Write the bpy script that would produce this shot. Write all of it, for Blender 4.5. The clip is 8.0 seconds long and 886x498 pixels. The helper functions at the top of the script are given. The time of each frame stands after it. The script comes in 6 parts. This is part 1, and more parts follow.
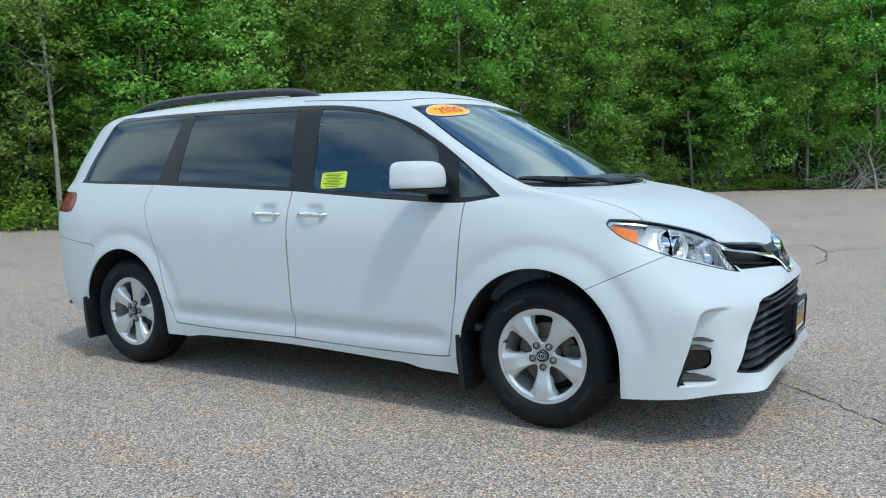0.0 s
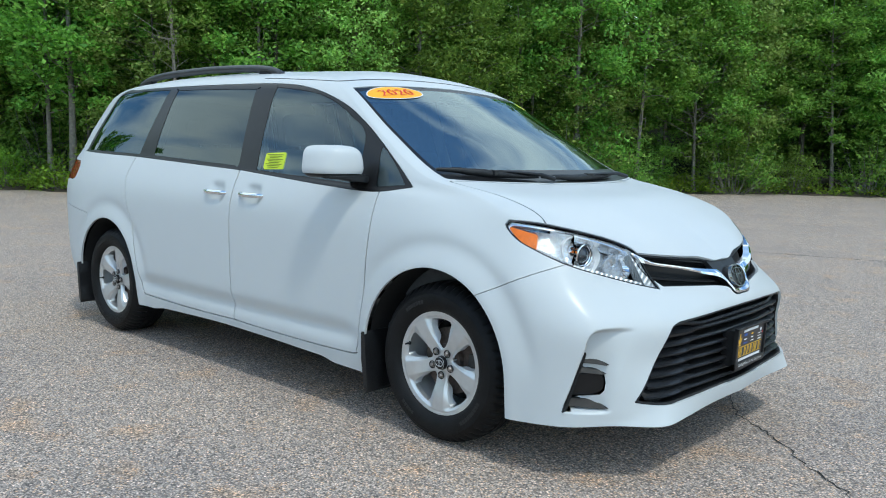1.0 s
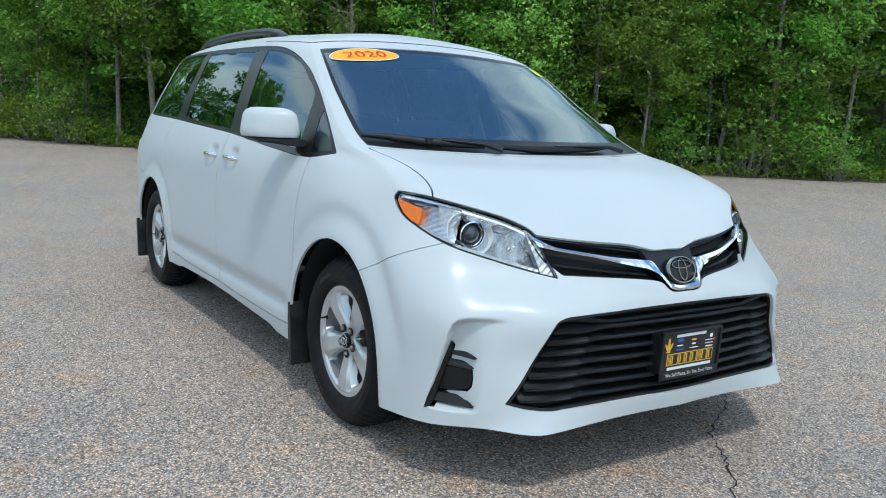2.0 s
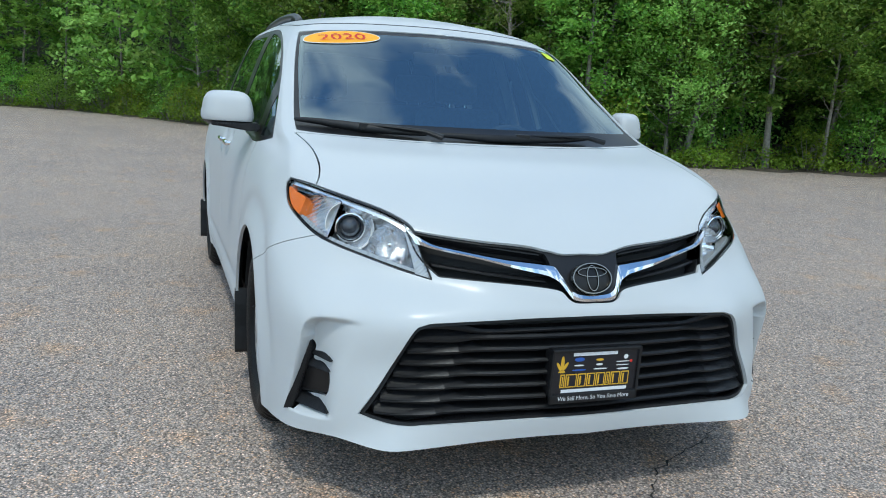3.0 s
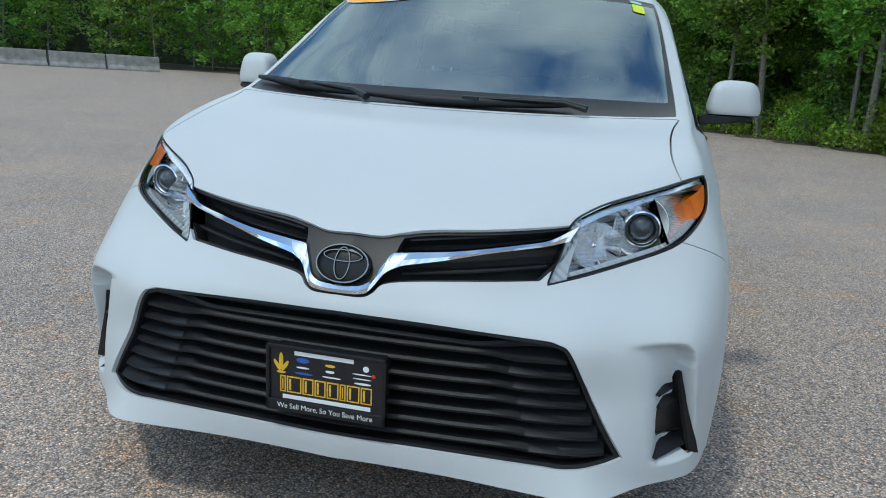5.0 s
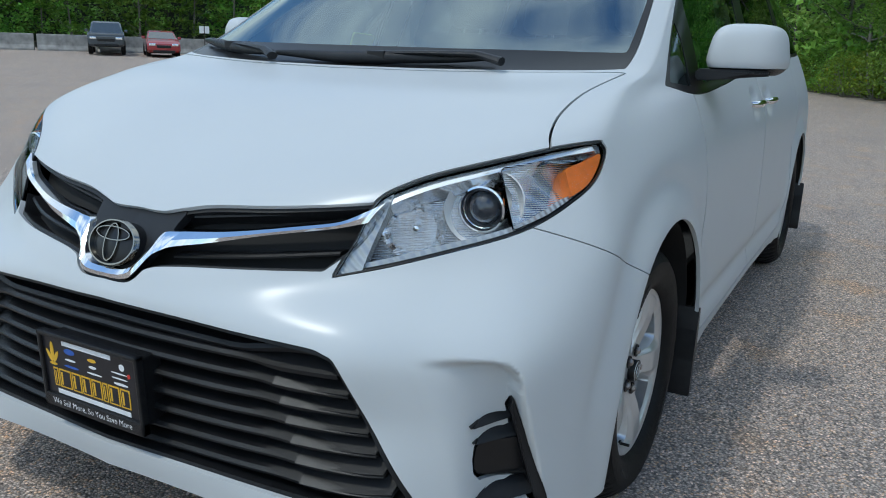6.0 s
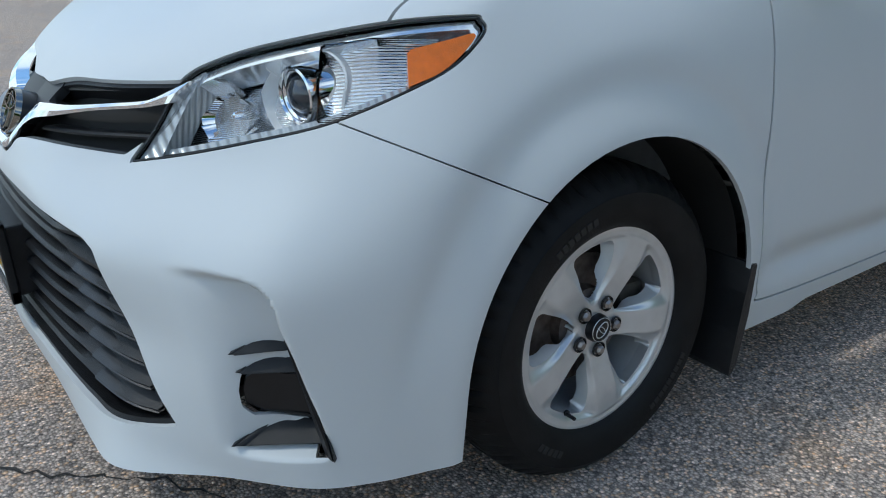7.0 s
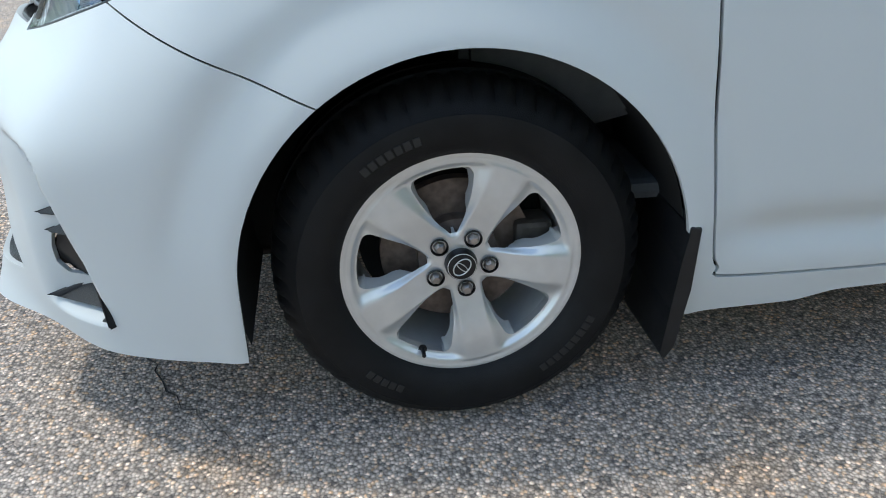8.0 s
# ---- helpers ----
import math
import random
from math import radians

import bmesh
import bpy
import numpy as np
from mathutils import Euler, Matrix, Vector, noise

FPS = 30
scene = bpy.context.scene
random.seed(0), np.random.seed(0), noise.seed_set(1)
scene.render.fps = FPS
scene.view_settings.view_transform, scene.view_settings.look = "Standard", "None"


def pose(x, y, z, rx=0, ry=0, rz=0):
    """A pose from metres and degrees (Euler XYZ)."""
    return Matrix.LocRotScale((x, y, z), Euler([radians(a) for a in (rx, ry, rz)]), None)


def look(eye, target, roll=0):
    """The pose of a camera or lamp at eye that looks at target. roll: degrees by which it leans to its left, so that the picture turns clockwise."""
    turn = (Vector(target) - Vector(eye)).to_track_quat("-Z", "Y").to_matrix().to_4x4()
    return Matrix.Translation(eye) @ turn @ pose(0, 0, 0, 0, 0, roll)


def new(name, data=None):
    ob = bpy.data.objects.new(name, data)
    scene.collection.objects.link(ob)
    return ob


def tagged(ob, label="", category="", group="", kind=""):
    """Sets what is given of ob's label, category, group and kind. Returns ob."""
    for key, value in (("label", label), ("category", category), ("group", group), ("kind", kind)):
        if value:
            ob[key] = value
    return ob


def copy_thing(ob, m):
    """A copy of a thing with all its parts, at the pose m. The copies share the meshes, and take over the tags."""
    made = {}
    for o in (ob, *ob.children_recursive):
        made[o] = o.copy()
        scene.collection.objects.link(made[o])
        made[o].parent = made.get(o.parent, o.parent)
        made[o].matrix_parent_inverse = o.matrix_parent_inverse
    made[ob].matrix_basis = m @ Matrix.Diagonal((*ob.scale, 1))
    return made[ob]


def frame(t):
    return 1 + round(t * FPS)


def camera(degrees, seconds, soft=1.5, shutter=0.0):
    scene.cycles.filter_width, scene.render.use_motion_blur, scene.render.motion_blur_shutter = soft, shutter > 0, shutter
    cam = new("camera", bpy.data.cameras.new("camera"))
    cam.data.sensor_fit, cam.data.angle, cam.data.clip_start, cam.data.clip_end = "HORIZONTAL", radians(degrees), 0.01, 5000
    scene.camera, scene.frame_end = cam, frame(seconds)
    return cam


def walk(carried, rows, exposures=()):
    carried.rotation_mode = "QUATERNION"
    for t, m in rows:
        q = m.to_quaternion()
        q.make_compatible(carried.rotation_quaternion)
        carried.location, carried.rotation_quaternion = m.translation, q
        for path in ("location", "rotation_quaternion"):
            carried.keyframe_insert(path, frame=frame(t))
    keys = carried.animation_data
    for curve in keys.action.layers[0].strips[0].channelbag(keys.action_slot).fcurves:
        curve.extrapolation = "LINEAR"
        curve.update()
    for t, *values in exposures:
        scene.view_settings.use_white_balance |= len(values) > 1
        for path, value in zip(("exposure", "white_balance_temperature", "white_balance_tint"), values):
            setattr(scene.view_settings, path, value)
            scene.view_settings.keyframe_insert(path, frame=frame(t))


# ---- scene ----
cam = camera(57.8, 8.0, soft=1.0)
PATH = [
    (0, (1.61, -4.356, 1.261), (0.552, -2.671, 1.058), -1.6),
    (0.5, (2.013, -3.946, 1.252), (0.805, -2.37, 1.016), 0.4),
    (1, (2.308, -3.496, 1.274), (0.98, -2.019, 1.034), 1.3),
    (1.2, (2.46, -3.299, 1.265), (1.05, -1.901, 1.021), 1.7),
    (2.3, (3.015, -2.056, 1.277), (1.296, -1.089, 0.946), 3.3),
    (2.5, (3.07, -1.867, 1.294), (1.309, -0.981, 0.961), 3.9),
    (3, (3.16, -1.329, 1.293), (1.31, -0.66, 0.936), 3.3),
    (3.5, (3.234, -0.775, 1.295), (1.302, -0.4, 0.941), 1.2),
    (4, (3.221, -0.242, 1.298), (1.264, -0.114, 0.906), 1.9),
    (4.2, (3.142, -0.010, 1.310), (1.186, -0.034, 0.890), 2.3),
    (5.3, (2.608, 0.952, 1.231), (0.738, 0.399, 0.783), 3.9),
    (5.5, (2.442, 1.105, 1.240), (0.598, 0.509, 0.749), 4.0),
    (6, (2.065, 1.455, 1.195), (0.366, 0.518, 0.709), 1.8),
    (6.5, (1.628, 1.731, 1.154), (0.212, 0.44, 0.581), 1.7),
    (7, (1.188, 1.98, 1.114), (0.083, 0.471, 0.406), 0.9),
    (7.5, (0.71, 2.182, 1.112), (0.018, 0.542, 0.202), 1.8),
    (8, (0.215, 2.25, 1.086), (-0.024, 0.495, 0.159), -0.9),
]
EXPOSURE = [(0, 0.17, 6100, 1), (1.2, 0.15, 6100, 1), (2.5, 0.07, 6100, 2), (3.5, -0.07, 6100, 2), (4.2, -0.13, 6100, 2), (5.5, -0.2, 6100, 3), (6, -0.23, 6050, 4), (6.5, -0.18, 6050, 4), (7, -0.16, 6050, 4), (7.5, 0.17, 6200, 4), (8, 0.47, 6400, 4)]
walk(cam, [(t, look(eye, aim, lean)) for t, eye, aim, lean in PATH], EXPOSURE)

# ---- light ----
SUN_EL, SUN_AZ = radians(62), radians(-24)      # height, and heading in the plan from +x
sun_way = Vector((math.cos(SUN_EL) * math.cos(SUN_AZ), math.cos(SUN_EL) * math.sin(SUN_AZ), math.sin(SUN_EL)))
sun = new("sun", bpy.data.lights.new("sun", "SUN"))
sun.data.energy, sun.data.angle, sun.data.color = 1.4, radians(5), (1.0, 0.95, 0.88)
sun.matrix_world = look(sun_way * 50, (0, 0, 0))

world = bpy.data.worlds.new("sky")
scene.world = world
world.use_nodes = True
wt = world.node_tree
wt.nodes.clear()


def wnode(kind, **values):
    n = wt.nodes.new(kind)
    for k, v in values.items():
        n.inputs[k].default_value = v
    return n


sky = wt.nodes.new("ShaderNodeTexSky")
sky.sky_type, sky.sun_disc = "NISHITA", False
sky.sun_elevation, sky.sun_rotation = SUN_EL, math.pi / 2 - SUN_AZ
gen = wt.nodes.new("ShaderNodeTexCoord")
split = wt.nodes.new("ShaderNodeSeparateXYZ")
wt.links.new(gen.outputs["Generated"], split.inputs[0])
lift = wt.nodes.new("ShaderNodeMath")
lift.operation = "ADD"
lift.inputs[1].default_value = 0.22
wt.links.new(split.outputs["Z"], lift.inputs[0])
inv = wt.nodes.new("ShaderNodeMath")
inv.operation = "DIVIDE"
inv.inputs[0].default_value = 1.0
wt.links.new(lift.outputs[0], inv.inputs[1])
flat = wt.nodes.new("ShaderNodeVectorMath")
flat.operation = "SCALE"
wt.links.new(gen.outputs["Generated"], flat.inputs[0])
wt.links.new(inv.outputs[0], flat.inputs["Scale"])
puff = wnode("ShaderNodeTexNoise", Scale=1.5, Detail=6.0, Roughness=0.5)
drift = wt.nodes.new("ShaderNodeVectorMath")
drift.operation = "ADD"
drift.inputs[1].default_value = (7.3, 2.2, 4.1)
wt.links.new(flat.outputs[0], drift.inputs[0])
wt.links.new(drift.outputs[0], puff.inputs["Vector"])
cover = wt.nodes.new("ShaderNodeValToRGB")
cover.color_ramp.elements[0].position, cover.color_ramp.elements[1].position = 0.42, 0.59
wt.links.new(puff.outputs["Fac"], cover.inputs["Fac"])
thick = wt.nodes.new("ShaderNodeValToRGB")
thick.color_ramp.elements[0].position, thick.color_ramp.elements[1].position = 0.5, 0.85
thick.color_ramp.elements[0].color, thick.color_ramp.elements[1].color = (12.6, 13.4, 13.6, 1), (7.0, 7.9, 8.6, 1)
wt.links.new(puff.outputs["Fac"], thick.inputs["Fac"])
mixc = wt.nodes.new("ShaderNodeMixRGB")
wt.links.new(cover.outputs["Color"], mixc.inputs["Fac"])
blue = wt.nodes.new("ShaderNodeMixRGB")
blue.blend_type, blue.inputs["Fac"].default_value = "MULTIPLY", 1.0
blue.inputs["Color2"].default_value = (1.3, 1.65, 1.9, 1)
wt.links.new(sky.outputs["Color"], blue.inputs["Color1"])
wt.links.new(blue.outputs["Color"], mixc.inputs["Color1"])
wt.links.new(thick.outputs["Color"], mixc.inputs["Color2"])
back = wnode("ShaderNodeBackground", Strength=0.112)
wt.links.new(mixc.outputs["Color"], back.inputs["Color"])
wout = wt.nodes.new("ShaderNodeOutputWorld")
wt.links.new(back.outputs[0], wout.inputs["Surface"])

# ---- materials ----
def material(name, colour, rough=0.5, metal=0.0, coat=0.0, vary=0.0, scale=8.0, bump=0.0, bump_scale=200.0, spec=0.5, random_tint=0.0):
    """A principled surface with mottling of the colour at one scale and relief at another."""
    m = bpy.data.materials.new(name)
    m.use_nodes = True
    nt = m.node_tree
    b = nt.nodes["Principled BSDF"]
    b.inputs["Base Color"].default_value = (*colour, 1)
    b.inputs["Roughness"].default_value = rough
    b.inputs["Metallic"].default_value = metal
    b.inputs["Coat Weight"].default_value = coat
    b.inputs["Coat Roughness"].default_value = 0.03
    b.inputs["Specular IOR Level"].default_value = spec
    tc = nt.nodes.new("ShaderNodeTexCoord")
    if vary or random_tint:
        n = nt.nodes.new("ShaderNodeTexNoise")
        n.inputs["Scale"].default_value, n.inputs["Detail"].default_value = scale, 6
        nt.links.new(tc.outputs["Object"], n.inputs["Vector"])
        r = nt.nodes.new("ShaderNodeValToRGB")
        lo, hi = 1 - vary, 1 + vary
        r.color_ramp.elements[0].position, r.color_ramp.elements[1].position = 0.3, 0.7
        r.color_ramp.elements[0].color = (*[c * lo for c in colour], 1)
        r.color_ramp.elements[1].color = (*[c * hi for c in colour], 1)
        nt.links.new(n.outputs["Fac"], r.inputs["Fac"])
        last = r.outputs["Color"]
        if random_tint:
            info = nt.nodes.new("ShaderNodeObjectInfo")
            h = nt.nodes.new("ShaderNodeHueSaturation")
            mr = nt.nodes.new("ShaderNodeMapRange")
            mr.inputs["To Min"].default_value, mr.inputs["To Max"].default_value = 1 - random_tint, 1 + random_tint
            nt.links.new(info.outputs["Random"], mr.inputs["Value"])
            nt.links.new(mr.outputs[0], h.inputs["Value"])
            nt.links.new(last, h.inputs["Color"])
            last = h.outputs["Color"]
        nt.links.new(last, b.inputs["Base Color"])
    if bump:
        n2 = nt.nodes.new("ShaderNodeTexNoise")
        n2.inputs["Scale"].default_value, n2.inputs["Detail"].default_value = bump_scale, 4
        nt.links.new(tc.outputs["Object"], n2.inputs["Vector"])
        bp = nt.nodes.new("ShaderNodeBump")
        bp.inputs["Strength"].default_value, bp.inputs["Distance"].default_value = bump, 0.004
        nt.links.new(n2.outputs["Fac"], bp.inputs["Height"])
        nt.links.new(bp.outputs[0], b.inputs["Normal"])
    return m


def glass(name, colour, rough=0.0, ior=1.9):
    """Thin automotive glass: a mirror-like sheen over a tinted see-through pane."""
    m = bpy.data.materials.new(name)
    m.use_nodes = True
    nt = m.node_tree
    nt.nodes.clear()
    o = nt.nodes.new("ShaderNodeOutputMaterial")
    tr = nt.nodes.new("ShaderNodeBsdfTransparent")
    tr.inputs["Color"].default_value = (*colour, 1)
    gl = nt.nodes.new("ShaderNodeBsdfGlossy")
    gl.inputs["Roughness"].default_value = rough
    gl.inputs["Color"].default_value = (.84, .97, 1, 1)
    fr = nt.nodes.new("ShaderNodeFresnel")
    fr.inputs["IOR"].default_value = ior
    mx = nt.nodes.new("ShaderNodeMixShader")
    nt.links.new(fr.outputs[0], mx.inputs[0])
    nt.links.new(tr.outputs[0], mx.inputs[1])
    nt.links.new(gl.outputs[0], mx.inputs[2])
    nt.links.new(mx.outputs[0], o.inputs["Surface"])
    return m


PAINT = material("white_paint", (0.545, 0.565, 0.572), 0.5, coat=.32, vary=0.012, scale=3, spec=.15)
PAINT.node_tree.nodes["Principled BSDF"].inputs["Coat Roughness"].default_value = .22
DARK_CHROME = material("smoked_chrome", (.30, .29, .26), .12, metal=1.0, vary=.05, scale=40)
BLACK_TRIM = material("black_gloss_trim", (0.010, 0.010, 0.011), 0.30, vary=0.2, scale=20, spec=.35)
BLACK_PLASTIC = material("black_grained_plastic", (0.010, 0.0105, 0.012), 0.36, spec=.34, vary=0.25, scale=30, bump=0.25, bump_scale=900)
CAVITY = material("black_inner_panel", (0.006, 0.006, 0.006), 0.8, vary=0.2)
CHROME = material("chrome", (0.82, 0.83, 0.85), 0.06, metal=1.0, vary=0.02, scale=40)
RUBBER = material("tyre_rubber", (0.0075, 0.0075, 0.008), 0.55, vary=0.3, scale=18, bump=0.3, bump_scale=500, spec=.2)
MARKING = material("pale_moulded_rubber", (0.0095, 0.0095, 0.0095), 0.6, vary=0.2, scale=30)
ALLOY = material("silver_alloy_paint", (0.60, 0.61, 0.615), 0.33, metal=0.6, coat=0.3, vary=0.05, scale=25)
STEEL = material("worn_disc_steel", (0.30, 0.27, 0.25), 0.42, metal=0.8, vary=0.25, scale=60)
RUSTY = material("rust_brown_disc", (0.13, 0.10, 0.085), 0.5, metal=0.5, vary=0.35, scale=50)
DARK_STEEL = material("dark_rusty_steel", (0.05, 0.045, 0.04), 0.65, metal=0.3, vary=0.4, scale=40)
PRIVACY = glass("dark_privacy_glass", (0.05, 0.06, 0.07), ior=1.72)
CLEAR = glass("green_tinted_glass", (0.45, 0.62, 0.64), ior=1.95)
SHIELD = glass("windshield_glass", (0.52, 0.68, 0.70), ior=3.6)
LENS = glass("clear_lamp_lens", (0.95, 0.96, 0.97), ior=1.1)
AMBER = material("amber_lens", (0.82, 0.175, 0.002), 0.35, coat=0.15, vary=0.1, scale=60, bump=0.3, bump_scale=400)
RED = material("red_lens", (0.20, 0.004, 0.006), 0.2, coat=0.4, vary=0.15, scale=40)
SILVER = material("reflector_silver", (0.90, 0.91, 0.92), 0.16, metal=0.75, vary=0.04, scale=30)
HOUSING = material("grey_lamp_housing", (0.80, 0.80, 0.79), 0.4, metal=0.0, vary=0.1, scale=30)
SEAT = material("grey_seat_cloth", (0.13, 0.14, 0.145), 0.9, vary=0.2, scale=60, bump=0.4, bump_scale=400)
DASH = material("dark_grey_dashboard", (0.07, 0.075, 0.08), 0.6, vary=0.15, scale=30, bump=0.3, bump_scale=500)
LINING = material("pale_grey_trim", (0.5, 0.51, 0.5), 0.7, vary=0.06, scale=10)
STICKER_Y = material("yellow_green_sticker", (0.62, 0.75, 0.03), 0.5, vary=0.03, scale=30)
STICKER_O = material("amber_yellow_decal", (0.95, 0.42, 0.01), 0.5, vary=0.03, scale=30)
STICKER_R = material("red_print", (0.62, 0.03, 0.02), 0.5, vary=0.05, scale=30)
WHITE_INK = material("white_print", (0.78, 0.79, 0.8), 0.5, vary=0.03, scale=50)
GOLD_INK = material("gold_print", (0.72, 0.42, 0.03), 0.45, vary=0.1, scale=50)
BLUE_INK = material("blue_print", (0.03, 0.1, 0.4), 0.45, vary=0.1, scale=50)
PLATE = material("black_plate", (0.012, 0.012, 0.016), 0.3, vary=0.2, scale=50)


def fluted(name, colour, rough, along, scale, depth, metal=1.0, facet=.0035):
    """Silvered plastic pressed with fine flutes, on slightly uneven facets."""
    m = material(name, colour, rough, metal=metal, vary=.05, scale=30)
    nt = m.node_tree
    tc = nt.nodes.new("ShaderNodeTexCoord")
    w = nt.nodes.new("ShaderNodeTexWave")
    w.wave_type, w.bands_direction = "BANDS", along
    w.inputs["Scale"].default_value, w.inputs["Distortion"].default_value = scale, .6
    n = nt.nodes.new("ShaderNodeTexVoronoi")
    n.inputs["Scale"].default_value = 22
    nt.links.new(tc.outputs["Object"], w.inputs["Vector"])
    nt.links.new(tc.outputs["Object"], n.inputs["Vector"])
    b1, b2 = nt.nodes.new("ShaderNodeBump"), nt.nodes.new("ShaderNodeBump")
    b1.inputs["Strength"].default_value, b1.inputs["Distance"].default_value = 1, depth
    b2.inputs["Strength"].default_value, b2.inputs["Distance"].default_value = 1, facet
    nt.links.new(n.outputs["Distance"], b2.inputs["Height"])
    nt.links.new(w.outputs["Fac"], b1.inputs["Height"])
    nt.links.new(b2.outputs[0], b1.inputs["Normal"])
    nt.links.new(b1.outputs[0], nt.nodes["Principled BSDF"].inputs["Normal"])
    return m


FLUTED_FLAT = fluted("stepped_chrome_reflector", (.86, .87, .89), .10, "Z", 85, .0010, facet=.0012)
FROSTED = fluted("frosted_lamp_trim", (.50, .52, .53), .25, "X", 26, .0030, metal=.3, facet=.0003)
# the same chrome in a darker colour, painting in the dark ground it mirrors
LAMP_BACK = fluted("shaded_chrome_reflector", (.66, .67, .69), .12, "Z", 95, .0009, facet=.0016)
FINE_FLUTED = fluted("fine_fluted_reflector", (.88, .89, .9), .12, "Z", 75, .0010, facet=.0008)


# ---- building tools ----
def akima(xs, ys, q):
    """Akima spline through ys (n, ...) at xs, taken at q."""
    xs, ys, q = np.asarray(xs, float), np.asarray(ys, float), np.asarray(q, float)
    flat = ys.reshape(len(xs), -1)
    d = np.diff(flat, axis=0) / np.diff(xs)[:, None]
    d = np.vstack([3 * d[0] - 2 * d[1], 2 * d[0] - d[1], d, 2 * d[-1] - d[-2], 3 * d[-1] - 2 * d[-2]])
    w1 = np.abs(d[3:] - d[2:-1]) + np.abs(d[3:] + d[2:-1]) / 2 + 1e-9
    w2 = np.abs(d[1:-2] - d[:-3]) + np.abs(d[1:-2] + d[:-3]) / 2 + 1e-9
    s = (w1 * d[1:-2] + w2 * d[2:-1]) / (w1 + w2)
    k = np.clip(np.searchsorted(xs, q, side="right") - 1, 0, len(xs) - 2)
    h = (xs[k + 1] - xs[k])[:, None]
    t = ((q - xs[k])[:, None]) / h
    a, b = flat[k], flat[k + 1]
    out = (2 * t**3 - 3 * t**2 + 1) * a + (t**3 - 2 * t**2 + t) * h * s[k] + (3 * t**2 - 2 * t**3) * b + (t**3 - t**2) * h * s[k + 1]
    return out.reshape((len(q),) + ys.shape[1:])


def closed(points, per=10, tight=()):
    """A smooth closed outline through points; corners in tight stay sharp."""
    p = np.asarray(points, float)
    n, out = len(p), []
    for i in range(n):
        a, b, c, e = p[i - 1], p[i], p[(i + 1) % n], p[(i + 2) % n]
        m0 = (c - a) * 0.5 if i not in tight else (c - b)
        m1 = (e - b) * 0.5 if (i + 1) % n not in tight else (c - b)
        for t in np.linspace(0, 1, per, endpoint=False):
            out.append((2 * t**3 - 3 * t**2 + 1) * b + (t**3 - 2 * t**2 + t) * m0 + (3 * t**2 - 2 * t**3) * c + (t**3 - t**2) * m1)
    return np.array(out)


def inside_all(poly, pts):
    """Signed distance of pts (n, 2) to a closed outline, below zero inside."""
    best = np.full(len(pts), 1e9)
    odd = np.zeros(len(pts), bool)
    for i in range(len(poly)):
        a, b = poly[i - 1], poly[i]
        e = b - a
        L = e @ e
        if L < 1e-14:
            continue
        t = np.clip(((pts - a) @ e) / L, 0, 1)
        dd = pts - a - t[:, None] * e
        best = np.minimum(best, (dd * dd).sum(1))
        up = (a[1] > pts[:, 1]) != (b[1] > pts[:, 1])
        if abs(e[1]) > 1e-12:
            odd ^= up & (pts[:, 0] < e[0] * (pts[:, 1] - a[1]) / e[1] + a[0])
    return np.where(odd, -1, 1) * np.sqrt(best)


def inside(poly, pts):
    """As inside_all, with the distance from the outline's box for points well outside it."""
    q, w = np.asarray(pts, float), np.asarray(poly, float)
    lo, hi = w.min(0), w.max(0)
    away = np.linalg.norm(np.maximum(np.maximum(lo - q, q - hi), 0), axis=1)
    near = away < .04
    if near.any():
        away[near] = inside_all(w, q[near])
    return away


